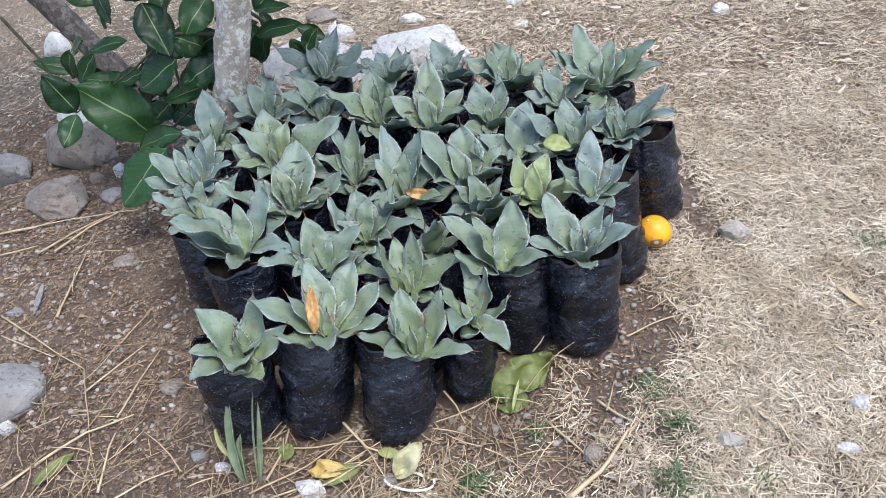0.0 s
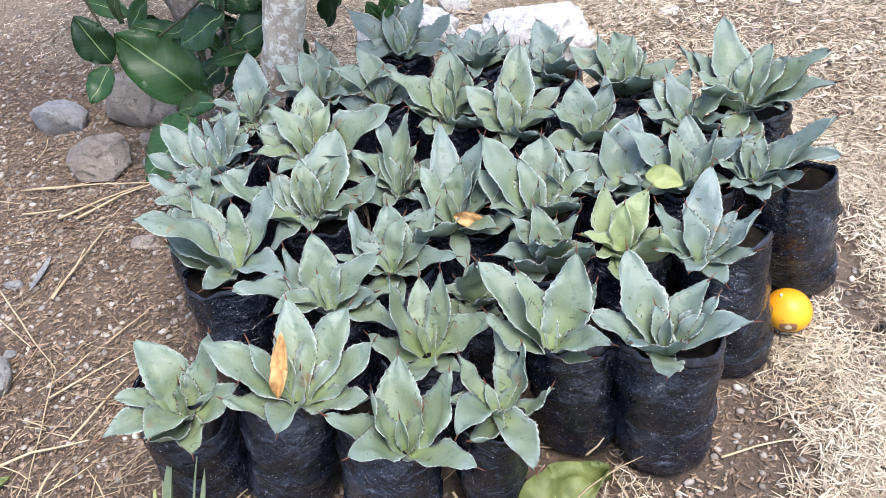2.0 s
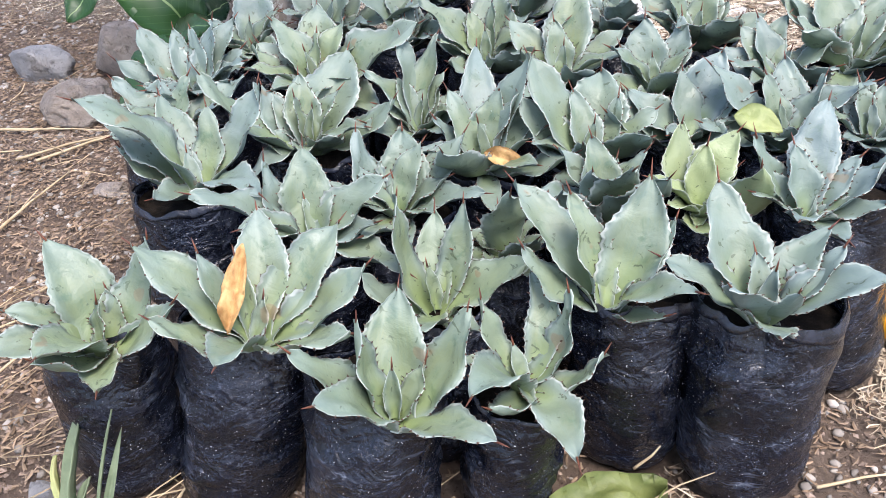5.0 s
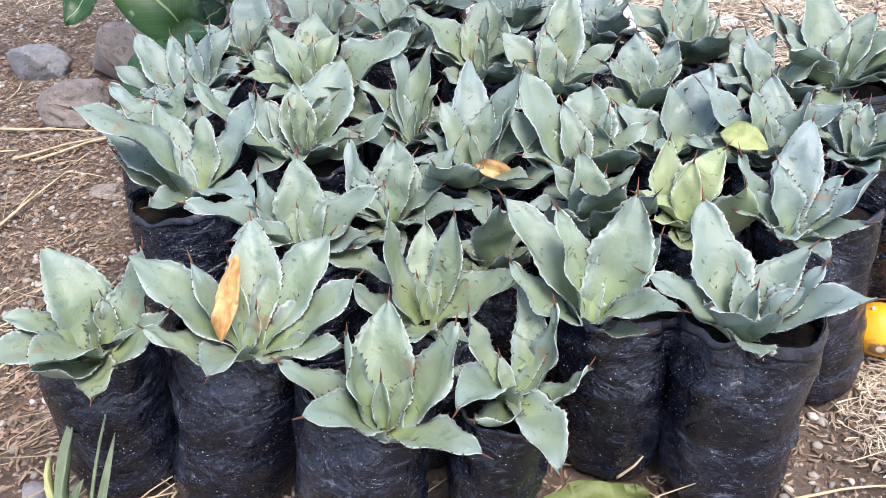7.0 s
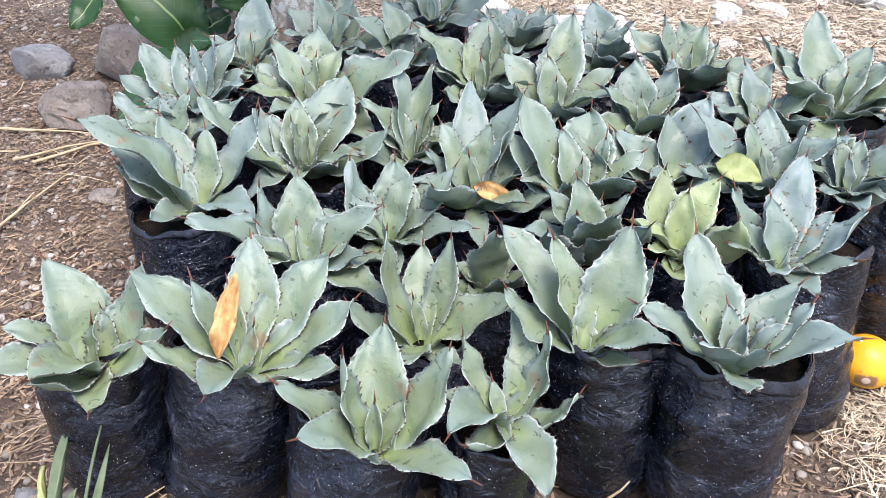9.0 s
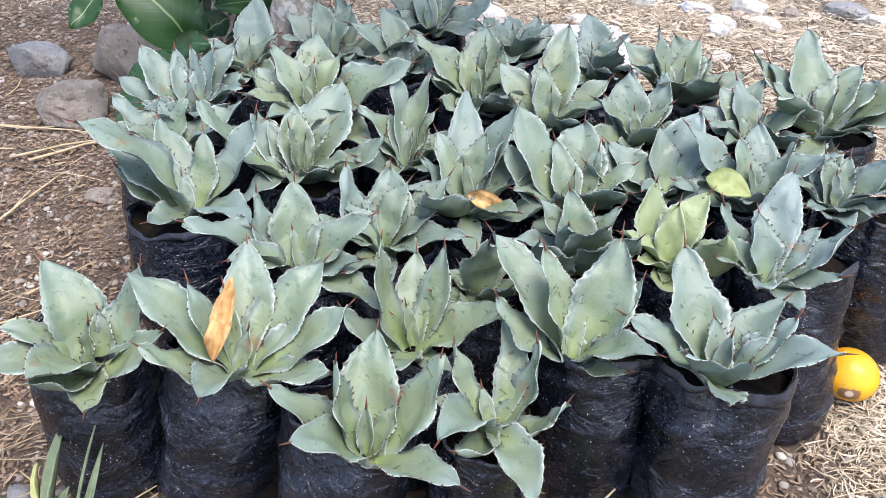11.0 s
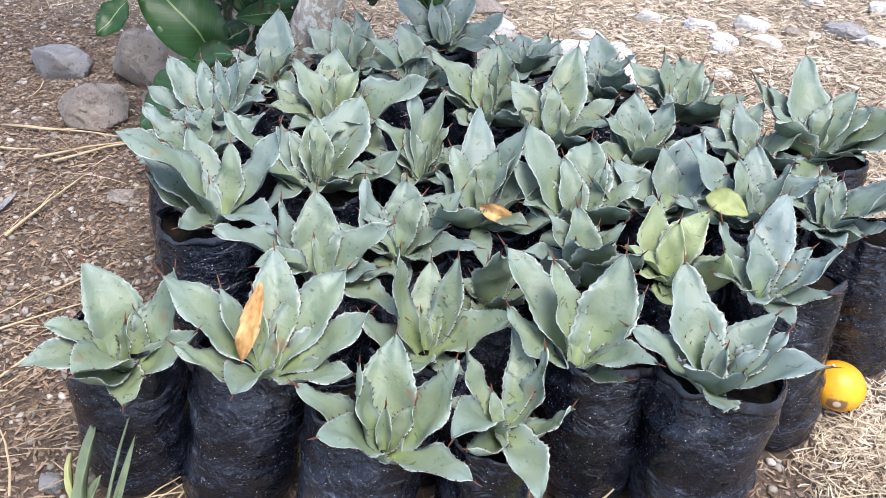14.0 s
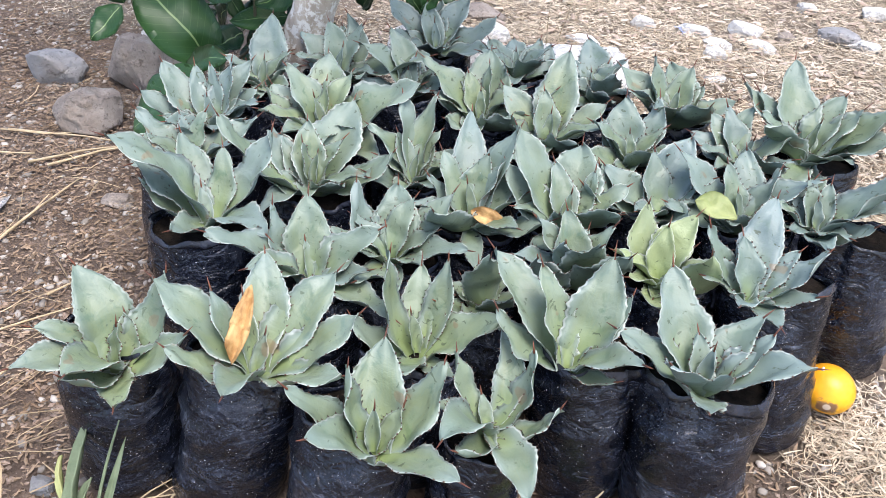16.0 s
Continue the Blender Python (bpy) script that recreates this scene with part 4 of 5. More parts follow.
rock(0.289, 1.295, (0.042, 0.034, 0.030), 0, GREY_ROCK, "small grey stone among straw")
rock(-0.616, 1.342, (0.050, 0.040, 0.035), 0, WHITE_ROCK, "small white stone in dry soil")
rock(0.685, 1.399, (0.049, 0.044, 0.039), 40, TAN_ROCK, "brown stone beside a dry stalk")
rock(-0.276, 1.490, (0.064, 0.051, 0.025), 0, TAN_ROCK, "flat tan stone in the soil")
rock(-0.137, 1.318, (0.044, 0.035, 0.026), 0, GREY_ROCK, "small blue-grey stone in dry soil")
rock(-0.789, 2.196, (0.074, 0.066, 0.052), 0, GREY_ROCK, "small grey stone in dry soil")
rock(-0.659, 1.527, (0.034, 0.027, 0.024), 0, GREY_ROCK, "small grey pebble in dry soil")
rock(-0.073, 1.297, (0.035, 0.028, 0.021), 0, WHITE_ROCK, "small white pebble in dry soil")
rock(-0.895, 2.287, (0.050, 0.040, 0.045), 0, TAN_ROCK, "small tan stone in dry soil")
rock(-0.076, 3.305, (0.112, 0.056, 0.045), 0, WHITE_ROCK, "white broken stone in straw")
rock(0.023, 3.563, (0.090, 0.063, 0.063), 10, WHITE_ROCK, "white broken stone in straw")
rock(0.187, 3.610, (0.118, 0.071, 0.047), 25, WHITE_ROCK, "white broken stone in straw")
rock(0.323, 3.686, (0.124, 0.074, 0.068), -10, WHITE_ROCK, "white broken stone in straw")
rock(0.290, 3.518, (0.095, 0.066, 0.047), 0, WHITE_ROCK, "white broken stone in straw")
rock(0.397, 3.586, (0.135, 0.061, 0.040), -20, WHITE_ROCK, "flat white stone chip in straw")
rock(0.597, 3.775, (0.142, 0.100, 0.064), 0, GREY_ROCK, "pale grey broken stone in straw")
rock(0.692, 3.753, (0.091, 0.064, 0.045), 0, WHITE_ROCK, "white broken stone in straw")
rock(0.472, 4.020, (0.075, 0.052, 0.045), 0, WHITE_ROCK, "small white pebble in straw")
rock(0.340, 3.241, (0.076, 0.038, 0.023), 15, WHITE_ROCK, "flat white stone chip in straw")
rock(0.685, 4.074, (0.111, 0.089, 0.067), 0, WHITE_ROCK, "white broken stone in straw")
rock(0.451, 3.710, (0.072, 0.050, 0.036), 0, TAN_ROCK, "rough tan stone in straw")
rock(-0.339, 3.191, (0.126, 0.089, 0.089), 0, WHITE_ROCK, "white limestone lump behind the agaves")


# ---- tree ----
def blade(length, width, fold, curl, seed, thick=0.0008, crumple=0.17):
    """A broad leaf along +x with a midrib, as a bmesh."""
    rng = random.Random(seed)
    bm = bmesh.new()
    uvl = bm.loops.layers.uv.new("leaf")
    rows, cols = 14, 6
    sv = Vector((rng.uniform(0, 50), 0, 0))
    sheets = []
    for zz in (0.0, -thick):
        sheet = []
        for r in range(rows + 1):
            t = r / rows
            half = 0.5 * width * max(0.015, math.sin(math.pi * t ** 0.9) ** 0.72)
            line = []
            for k in range(cols + 1):
                s = 2 * k / cols - 1
                z = fold * abs(s) * half - curl * length * (t - 0.35) ** 2 + width * crumple * (noise.noise(sv + Vector((t * 3, s * 1.2, 0))) + 0.5 * noise.noise(sv + Vector((t * 7, s * 3, 5)))) + zz
                line.append(bm.verts.new((t * length, s * half, z)))
            sheet.append(line)
        sheets.append(sheet)
    for n, sh in enumerate(sheets):
        for r in range(rows):
            for k in range(cols):
                vs = [sh[r][k], sh[r + 1][k], sh[r + 1][k + 1], sh[r][k + 1]]
                uvs = [(k / cols, r / rows), (k / cols, (r + 1) / rows), ((k + 1) / cols, (r + 1) / rows), ((k + 1) / cols, r / rows)]
                if n:
                    vs, uvs = vs[::-1], uvs[::-1]
                f = bm.faces.new(vs[::-1])
                for lp, q in zip(f.loops, uvs[::-1]):
                    lp[uvl].uv = q
    a, b = sheets
    for r in range(rows):
        for k in (0, cols):
            bm.faces.new((a[r][k], a[r + 1][k], b[r + 1][k], b[r][k]))
    return bm


def lay(ob, start, end, face):
    """Turns a blade so that it runs from start to end with its upper side towards face."""
    x = (Vector(end) - Vector(start)).normalized()
    z = Vector(face)
    z = (z - x * z.dot(x)).normalized()
    y = z.cross(x)
    ob.matrix_basis = Matrix.Translation(start) @ Matrix((x, y, z)).transposed().to_4x4()


def tree():
    thing = new("citrus_tree")
    thing.location = (-0.40, 2.26, 0)
    tagged(thing, "young citrus tree with lichen-spotted trunk and glossy dark leaves", "tree")
    bpy.context.view_layer.update()
    o = Vector(thing.location)

    def add(name, pts, radii, label="", wob=0.25, skin=None):
        bm = bmesh.new()
        fine, fr = [], []
        for i in range(len(pts) - 1):
            for k in range(8):
                q = k / 8
                fine.append(Vector(pts[i]).lerp(Vector(pts[i + 1]), q) - o)
                fr.append(radii[i] * (1 - q) + radii[i + 1] * q)
        fine.append(Vector(pts[-1]) - o)
        fr.append(radii[-1])
        tube(bm, fine, fr, 18, wob)
        return part(name, bm, skin or BARK, thing, label)
    add("trunk", TRUNK, (0.056, 0.046, 0.044, 0.042, 0.038, 0.03), "upright grey trunk flecked with white lichen")
    add("limb", LIMB, (0.052, 0.047, 0.042, 0.036, 0.03), "leaning brown second trunk", 0.35, SHADED_BROWN_BARK)
    for pts in TWIGS:
        add("branch", pts, [0.005 - 0.001 * i for i in range(len(pts))], "", 0.1, STEM)
    for i, (start, end, width) in enumerate(FRONT_LEAVES + BACK_LEAVES):
        rng = random.Random(i + 5)
        s, e = Vector(start), Vector(end)
        ob = part("leaf", blade((e - s).length, width, rng.uniform(0.1, 0.3), rng.uniform(0.05, 0.25), i), CITRUS, thing)
        lay(ob, s - o, e - o, (0.25 + rng.uniform(-0.3, 0.3), -0.55, 0.75))
    rng = random.Random(99)

    def scatter(n, lo, hi, sizes, widths, face):
        for i in range(n):
            s = Vector([rng.uniform(p, q) for p, q in zip(lo, hi)])
            e = s + Vector((rng.uniform(-1, 1), rng.uniform(-0.6, 0.4), rng.uniform(-1, 0.35))).normalized() * rng.uniform(*sizes)
            ob = part("leaf", blade((e - s).length, rng.uniform(*widths), 0.2, rng.uniform(0.05, 0.25), i + 200), CITRUS, thing)
            lay(ob, s - o, e - o, (rng.uniform(-0.4, 0.4), face, 0.8))
    scatter(44, (-0.80, 2.30, 0.22), (-0.36, 2.50, 0.66), (0.08, 0.13), (0.042, 0.065), -0.6)
    scatter(9, (-0.36, 2.44, 0.34), (-0.17, 2.52, 0.60), (0.07, 0.11), (0.035, 0.055), -0.6)
    # unseen crown leaves overhead, added to shade the back rows and left ground
    scatter(85, (-0.25, 2.1, 0.95), (0.45, 2.65, 1.75), (0.10, 0.15), (0.05, 0.075), -0.3)
    scatter(230, (-1.25, 1.95, 0.85), (0.15, 2.85, 1.75), (0.10, 0.15), (0.05, 0.075), -0.3)


TRUNK = [(-0.422, 2.235, -0.030), (-0.352, 2.235, 0.200), (-0.292, 2.235, 0.400), (-0.216, 2.235, 0.650), (-0.111, 2.235, 1.000), (0.070, 2.235, 1.600)]
LIMB = [(-0.904, 2.727, -0.050), (-0.982, 2.740, 0.075), (-1.098, 2.760, 0.262), (-1.259, 2.793, 0.455), (-1.514, 2.845, 0.959)]
FRONT_LEAVES = [
    ((-0.602, 2.260, 0.186), (-0.750, 2.200, 0.385), 0.156),
    ((-0.730, 2.140, 0.339), (-0.765, 2.120, 0.461), 0.087),
    ((-0.716, 2.120, 0.343), (-0.747, 2.050, 0.283), 0.067),
    ((-0.446, 2.050, 0.283), (-0.584, 1.960, 0.156), 0.127),
    ((-0.444, 2.240, 0.437), (-0.543, 2.180, 0.379), 0.107),
    ((-0.524, 2.300, 0.571), (-0.446, 2.220, 0.459), 0.100),
    ((-0.328, 2.300, 0.587), (-0.386, 2.220, 0.516), 0.088),
    ((-0.351, 2.280, 0.407), (-0.441, 2.220, 0.371), 0.084),
    ((-0.413, 2.300, 0.324), (-0.512, 2.220, 0.323), 0.060),
    ((-0.240, 2.320, 0.460), (-0.101, 2.300, 0.504), 0.053),
    ((-0.228, 2.330, 0.525), (-0.115, 2.300, 0.548), 0.034),
    ((-0.293, 2.400, 0.336), (-0.211, 2.360, 0.475), 0.065),
    ((-0.650, 2.320, 0.316), (-0.775, 2.280, 0.364), 0.063)]
BACK_LEAVES = [
    ((-0.809, 2.280, 0.361), (-0.776, 2.260, 0.456), 0.060),
    ((-0.830, 2.340, 0.354), (-0.946, 2.320, 0.399), 0.055),
    ((-0.591, 2.140, 0.221), (-0.411, 2.080, 0.316), 0.074),
    ((-0.765, 2.350, 0.402), (-0.815, 2.300, 0.331), 0.054),
    ((-0.468, 2.350, 0.561), (-0.519, 2.300, 0.531), 0.066),
    ((-0.474, 2.300, 0.261), (-0.398, 2.240, 0.204), 0.067),
    ((-0.425, 2.360, 0.405), (-0.500, 2.340, 0.461), 0.100),
    ((-0.477, 2.380, 0.378), (-0.378, 2.360, 0.447), 0.101),
    ((-0.567, 2.320, 0.249), (-0.600, 2.260, 0.230), 0.087),
    ((-0.198, 2.400, 0.551), (-0.244, 2.360, 0.508), 0.064),
    ((-0.569, 2.340, 0.218), (-0.463, 2.280, 0.217), 0.080),
    ((-0.414, 2.360, 0.361), (-0.395, 2.320, 0.275), 0.074)]
TWIGS = [[(-0.929, 2.260, 0.565), (-0.870, 2.260, 0.436), (-0.832, 2.260, 0.261)],
         [(-0.342, 2.340, 0.456), (-0.449, 2.260, 0.500), (-0.586, 2.260, 0.403), (-0.832, 2.260, 0.261)],
         [(-0.358, 2.260, 0.329), (-0.461, 2.260, 0.276), (-0.598, 2.260, 0.162)],
         [(-0.426, 2.260, 0.609), (-0.464, 2.260, 0.468), (-0.478, 2.260, 0.276)],
         [(-0.250, 2.340, 0.518), (-0.211, 2.340, 0.485), (-0.166, 2.340, 0.475)]]
tree()

# ---- loose things ----
def orange_fruit():
    bm = bmesh.new()
    bmesh.ops.create_icosphere(bm, subdivisions=4, radius=0.041)
    for v in bm.verts:
        k = 1 + 0.05 * noise.noise(v.co * 30)
        v.co = Vector((v.co.x * 1.04, v.co.y, v.co.z * 0.93)) * k
    ob = tagged(part("orange", bm, FRUIT), "fallen ripe orange with a brown rotten patch beside a bag", "fruit")
    ob.location = (*ORANGE, 0.041)
    bm = bmesh.new()
    tube(bm, ((0, 0, 0.036), (0, 0, 0.039), (-0.001, 0, 0.042)), (0.003, 0.0026, 0.002), 8)
    stub = part("stalk_stub", bm, CORD, ob)
    stub.location = (-0.016, -0.004, -0.002)


ORANGE = (0.806, 2.042)
orange_fruit()


def loose_leaf(name, start, end, width, face, material, label, category="leaf", fold=0.25, curl=0.3, seed=1, crumple=0.17):
    s, e = Vector(start), Vector(end)
    ob = part(name, blade((e - s).length, width, fold, curl, seed, 0.0012, crumple), material)
    lay(ob, s, e, face)
    return tagged(ob, label, category)


loose_leaf("dead_leaf", (0.238, 1.884, 0.273), (0.296, 1.898, 0.258), 0.028, (0.35, -0.7, 0.6), DEAD, "orange-brown rolled withered leaf lying between agave leaves", "dead leaf", 0.7, 0.4, 3, 0.3)
loose_leaf("dead_leaf", (0.158, 1.421, 0.284), (0.142, 1.487, 0.353), 0.026, (0.4, -0.75, 0.5), DEAD, "orange-brown withered leaf standing inside an agave", "dead leaf", 1.0, 0.2, 4, 0.8)
loose_leaf("lime_leaf", (0.544, 2.014, 0.323), (0.609, 2.016, 0.318), 0.046, (0.1, -0.45, 0.9), WILTLIME, "pale lime-yellow leaf fallen onto an agave", "leaf", 0.2, 0.5, 5)
loose_leaf("wilted_leaf", (0.466, 1.505, 0.012), (0.588, 1.618, 0.040), 0.085, (-0.25, -0.4, 0.9), WILT, "large wilted green leaf on the ground beside a bag", "leaf", 0.2, 0.25, 6, 0.5)
loose_leaf("wilted_leaf", (0.470, 1.508, 0.010), (0.548, 1.512, 0.016), 0.066, (0.1, -0.35, 0.9), WILT, "crumpled wilted green leaf on the ground", "leaf", 0.25, 0.3, 16, 0.5)
loose_leaf("leaf_stem", (0.516, 1.474, 0.022), (0.524, 1.538, 0.048), 0.008, (0, -0.3, 1), LIME, "pale leaf stalk on a wilted leaf", "leaf", 0.4, 0.1, 7)
loose_leaf("yellow_leaf", (0.123, 1.290, 0.012), (0.197, 1.307, 0.020), 0.040, (0, -0.3, 1), YELLOW, "crumpled yellow fallen leaf on straw", "leaf", 0.6, 0.5, 8, 0.6)
loose_leaf("green_leaf", (0.142, 1.272, 0.008), (0.226, 1.317, 0.012), 0.040, (0, -0.2, 1), WILT, "dull green fallen leaf under a yellow one", "leaf", 0.1, 0.1, 9)
loose_leaf("green_leaf", (0.055, 1.316, 0.010), (0.067, 1.349, 0.025), 0.035, (0, -0.4, 1), WILT, "dull green fallen leaf before a bag", "leaf", 0.2, 0.2, 10)
loose_leaf("cut_leaf", (0.306, 1.292, 0.015), (0.346, 1.352, 0.060), 0.048, (-0.1, -0.7, 0.7), PALE_CUT, "pale translucent piece of cut leaf", "leaf", 0.3, 0.15, 11, 0.5)
loose_leaf("cut_leaf", (0.251, 1.354, 0.012), (0.306, 1.346, 0.020), 0.022, (0, -0.4, 0.9), LIME, "yellow-green strip of cut leaf", "leaf", 0.4, 0.2, 12)
loose_leaf("dry_leaf", (1.209, 1.897, 0.012), (1.262, 1.827, 0.012), 0.016, (0, -0.2, 1), STALK, "flat dry straw blade on cut grass", "dead leaf", 0.3, 0.1, 13)
loose_leaf("wood_chip", (-0.757, 1.693, 0.010), (-0.799, 1.810, 0.010), 0.017, (0, 0, 1), GREY_ROCK, "weathered grey wood chip on soil", "wood chip", 0.02, 0.02, 14)
loose_leaf("dry_leaf", (-0.466, 1.205, 0.010), (-0.416, 1.292, 0.014), 0.030, (0, -0.2, 1), WILT, "long dull green leaf blade lying on soil", "leaf", 0.3, 0.1, 15)


def sprout():
    """A small tuft of upright folded blades beside the bags."""
    thing = new("young_agave_sprout")
    thing.location = (0.003, 1.257, 0)
    tagged(thing, "small upright green sprout with yellowing leaf tips", "plant")
    for i, (sx, dx, dy, dz, w, skin) in enumerate((
            (-0.012, -0.040, 0.088, 0.165, 0.024, SPROUT), (-0.006, -0.024, 0.060, 0.085, 0.026, SPROUT), (0.022, 0.030, 0.088, 0.160, 0.011, SPROUT),
            (0.018, 0.020, 0.085, 0.190, 0.004, SPROUT), (-0.040, -0.074, 0.060, 0.098, 0.014, LIME))):
        s, e = Vector((sx, 0.03, 0.05)) if skin is LIME else Vector((sx, 0, 0)), Vector((dx, dy, dz))
        ob = part("leaf", blade((e - s).length, w, 1.1, 0.1, 40 + i, 0.002), skin, thing)
        lay(ob, s, e, (-0.3 if i != 2 else 0.5, -0.8, 0.35))


sprout()


def stalk(points, radius, label="dry straw stalk lying on the ground"):
    bm = bmesh.new()
    pts = [Vector((x, y, ground_z(x, y) + z)) for x, y, z in points]
    fine = []
    for a, b in zip(pts, pts[1:]):
        fine += [a.lerp(b, k / 4) for k in range(4)]
    fine.append(pts[-1])
    for i, p in enumerate(fine):
        fine[i] = p + Vector((noise.noise(p * 9), noise.noise(p * 9 + Vector((5, 0, 0))), 0)) * 0.006
    n = len(fine)
    tube(bm, fine, [radius * (1 - 0.6 * i / n) for i in range(n)], 6)
    tagged(part("dry_stalk", bm, STALK), label, "straw", "dry stalks on the ground")


stalk(((-1.061, 2.013, 0.012), (-0.872, 2.076, 0.012), (-0.664, 2.124, 0.012)), 0.0028)
stalk(((-0.838, 1.938, 0.014), (-0.777, 2.040, 0.014), (-0.711, 2.120, 0.014)), 0.0036)
stalk(((-1.002, 1.920, 0.012), (-0.906, 1.963, 0.012)), 0.0030)
stalk(((-0.688, 1.689, 0.010), (-0.711, 1.808, 0.016), (-0.735, 1.933, 0.010)), 0.0036)
stalk(((-0.849, 1.681, 0.012), (-0.658, 1.587, 0.016), (-0.516, 1.518, 0.012)), 0.0026)
stalk(((-0.491, 1.253, 0.014), (-0.418, 1.348, 0.018), (-0.330, 1.407, 0.012)), 0.0034)
stalk(((-0.477, 1.457, 0.012), (-0.434, 1.529, 0.016), (-0.398, 1.613, 0.010)), 0.0026)
stalk(((-0.516, 1.517, 0.014), (-0.416, 1.353, 0.012), (-0.317, 1.208, 0.010)), 0.0018)
stalk(((-0.537, 1.194, 0.012), (-0.499, 1.248, 0.012)), 0.0034)
stalk(((-0.278, 1.192, 0.012), (-0.230, 1.240, 0.012), (-0.180, 1.276, 0.010)), 0.0026)
stalk(((-0.368, 1.396, 0.012), (-0.351, 1.498, 0.020), (-0.354, 1.607, 0.012)), 0.0026)
stalk(((-0.318, 1.207, 0.012), (-0.333, 1.302, 0.030), (-0.343, 1.353, 0.020)), 0.0030)
stalk(((-0.809, 1.617, 0.010), (-0.623, 1.558, 0.014)), 0.0020)
stalk(((-0.465, 1.615, 0.010), (-0.444, 1.725, 0.012)), 0.0024)
stalk(((0.035, 1.267, 0.010), (0.050, 1.342, 0.022), (0.046, 1.406, 0.030)), 0.0030)
stalk(((0.011, 1.234, 0.012), (0.110, 1.306, 0.018), (0.210, 1.393, 0.030)), 0.0024)
stalk(((-0.003, 1.343, 0.014), (0.120, 1.353, 0.016), (0.237, 1.380, 0.022)), 0.0024)
stalk(((0.108, 1.233, 0.012), (0.187, 1.288, 0.016), (0.252, 1.351, 0.016)), 0.0030)
stalk(((0.059, 1.228, 0.012), (0.145, 1.272, 0.018), (0.269, 1.395, 0.016)), 0.0022)
stalk(((0.172, 1.404, 0.040), (0.229, 1.360, 0.020), (0.276, 1.357, 0.010)), 0.0032)
stalk(((0.637, 1.283, 0.012), (0.698, 1.349, 0.020), (0.752, 1.462, 0.016)), 0.0062, "thick flat dry stalk on bare earth")
stalk(((0.583, 1.477, 0.010), (0.657, 1.402, 0.014), (0.700, 1.356, 0.010)), 0.0030)
stalk(((0.686, 1.535, 0.012), (0.726, 1.500, 0.014), (0.774, 1.474, 0.010)), 0.0034)
stalk(((0.752, 1.454, 0.012), (0.783, 1.506, 0.012)), 0.0036)
stalk(((0.369, 1.495, 0.050), (0.392, 1.483, 0.020), (0.418, 1.444, 0.010)), 0.0026)
stalk(((0.539, 1.640, 0.030), (0.557, 1.653, 0.050), (0.565, 1.664, 0.060)), 0.0022)
stalk(((0.746, 1.720, 0.010), (0.795, 1.754, 0.014), (0.852, 1.788, 0.010)), 0.0024)
stalk(((-1.090, 2.000, 0.012), (-0.964, 2.041, 0.012), (-0.885, 2.097, 0.012)), 0.0026)
stalk(((-0.889, 1.929, 0.012), (-0.817, 2.009, 0.014), (-0.749, 2.094, 0.012)), 0.0036)
stalk(((-0.068, 2.967, 0.020), (-0.089, 3.008, 0.100), (-0.042, 2.880, 0.250)), 0.0020, "thin dry upright twig")
stalk(((-0.055, 2.976, 0.020), (-0.058, 3.017, 0.120), (-0.009, 2.952, 0.250)), 0.0016, "thin dry upright twig")


def cord():
    bm = bmesh.new()
    c = Vector((*(0.327, 1.291), 0.012))
    pts = [c + Vector((0.034 * math.cos(a) * (1 + 0.1 * a), 0.020 * math.sin(a), 0.004 * math.sin(2 * a))) for a in np.linspace(0.6, 6.6, 22)]
    tube(bm, pts, [0.0026] * len(pts), 8)
    tagged(part("cord", bm, CORD), "curled white cord on straw", "cord")


cord()


def weed(x, y, size, n, seed):
    rng = random.Random(seed)
    bm = bmesh.new()
    for i in range(n):
        a, r = rng.uniform(0, 6.28), rng.uniform(0, size)
        s = Vector((r * math.cos(a), r * math.sin(a), 0.0))
        d = Vector((rng.uniform(-1, 1), rng.uniform(-1, 1), rng.uniform(0.5, 1.4))).normalized()
        ln = rng.uniform(0.015, 0.045)
        tube(bm, (s, s + d * ln * 0.6, s + d * ln + Vector((d.x, d.y, -0.2)) * ln * 0.4), (0.0011, 0.0013, 0.0003), 4)
    ob = part("weed", bm, GRASS)
    ob.location = (x, y, ground_z(x, y))
    tagged(ob, "small tuft of green weed in dry grass", "weed", "weeds in dry grass")


weed(*(0.462, 1.299), 0.035, 110, 1)
weed(*(0.795, 1.569), 0.05, 60, 2)
weed(*(0.850, 1.492), 0.05, 60, 3)
weed(*(0.851, 1.339), 0.055, 130, 4)
weed(*(0.994, 1.343), 0.03, 50, 5)
weed(*(1.319, 2.063), 0.05, 70, 6)
weed(*(0.569, 1.436), 0.02, 30, 7)


def wrapper():
    p = (0.164, 3.613)
    bm = bmesh.new()
    bmesh.ops.create_grid(bm, x_segments=10, y_segments=6, size=0.5)
    for v in bm.verts:
        v.co = Vector((v.co.x * 0.09, v.co.y * 0.05, 0.012 * noise.noise(v.co * 3) + 0.012))
    bmesh.ops.solidify(bm, geom=bm.faces[:], thickness=0.0008)
    ob = part("wrapper", bm, SCRAP)
    ob.matrix_world = pose(*p, ground_z(*p) + 0.004, 12, 8, 55)
    tagged(ob, "crumpled blue and white plastic wrapper in straw", "litter")


wrapper()


# ---- loose ground cover ----
TAKEN = [(o.location.x, o.location.y, 0.075) for o in scene.objects if o.name.startswith("potted_agave")]


def covered(x, y):
    return any((x - a) ** 2 + (y - b) ** 2 < c * c for a, b, c in TAKEN)


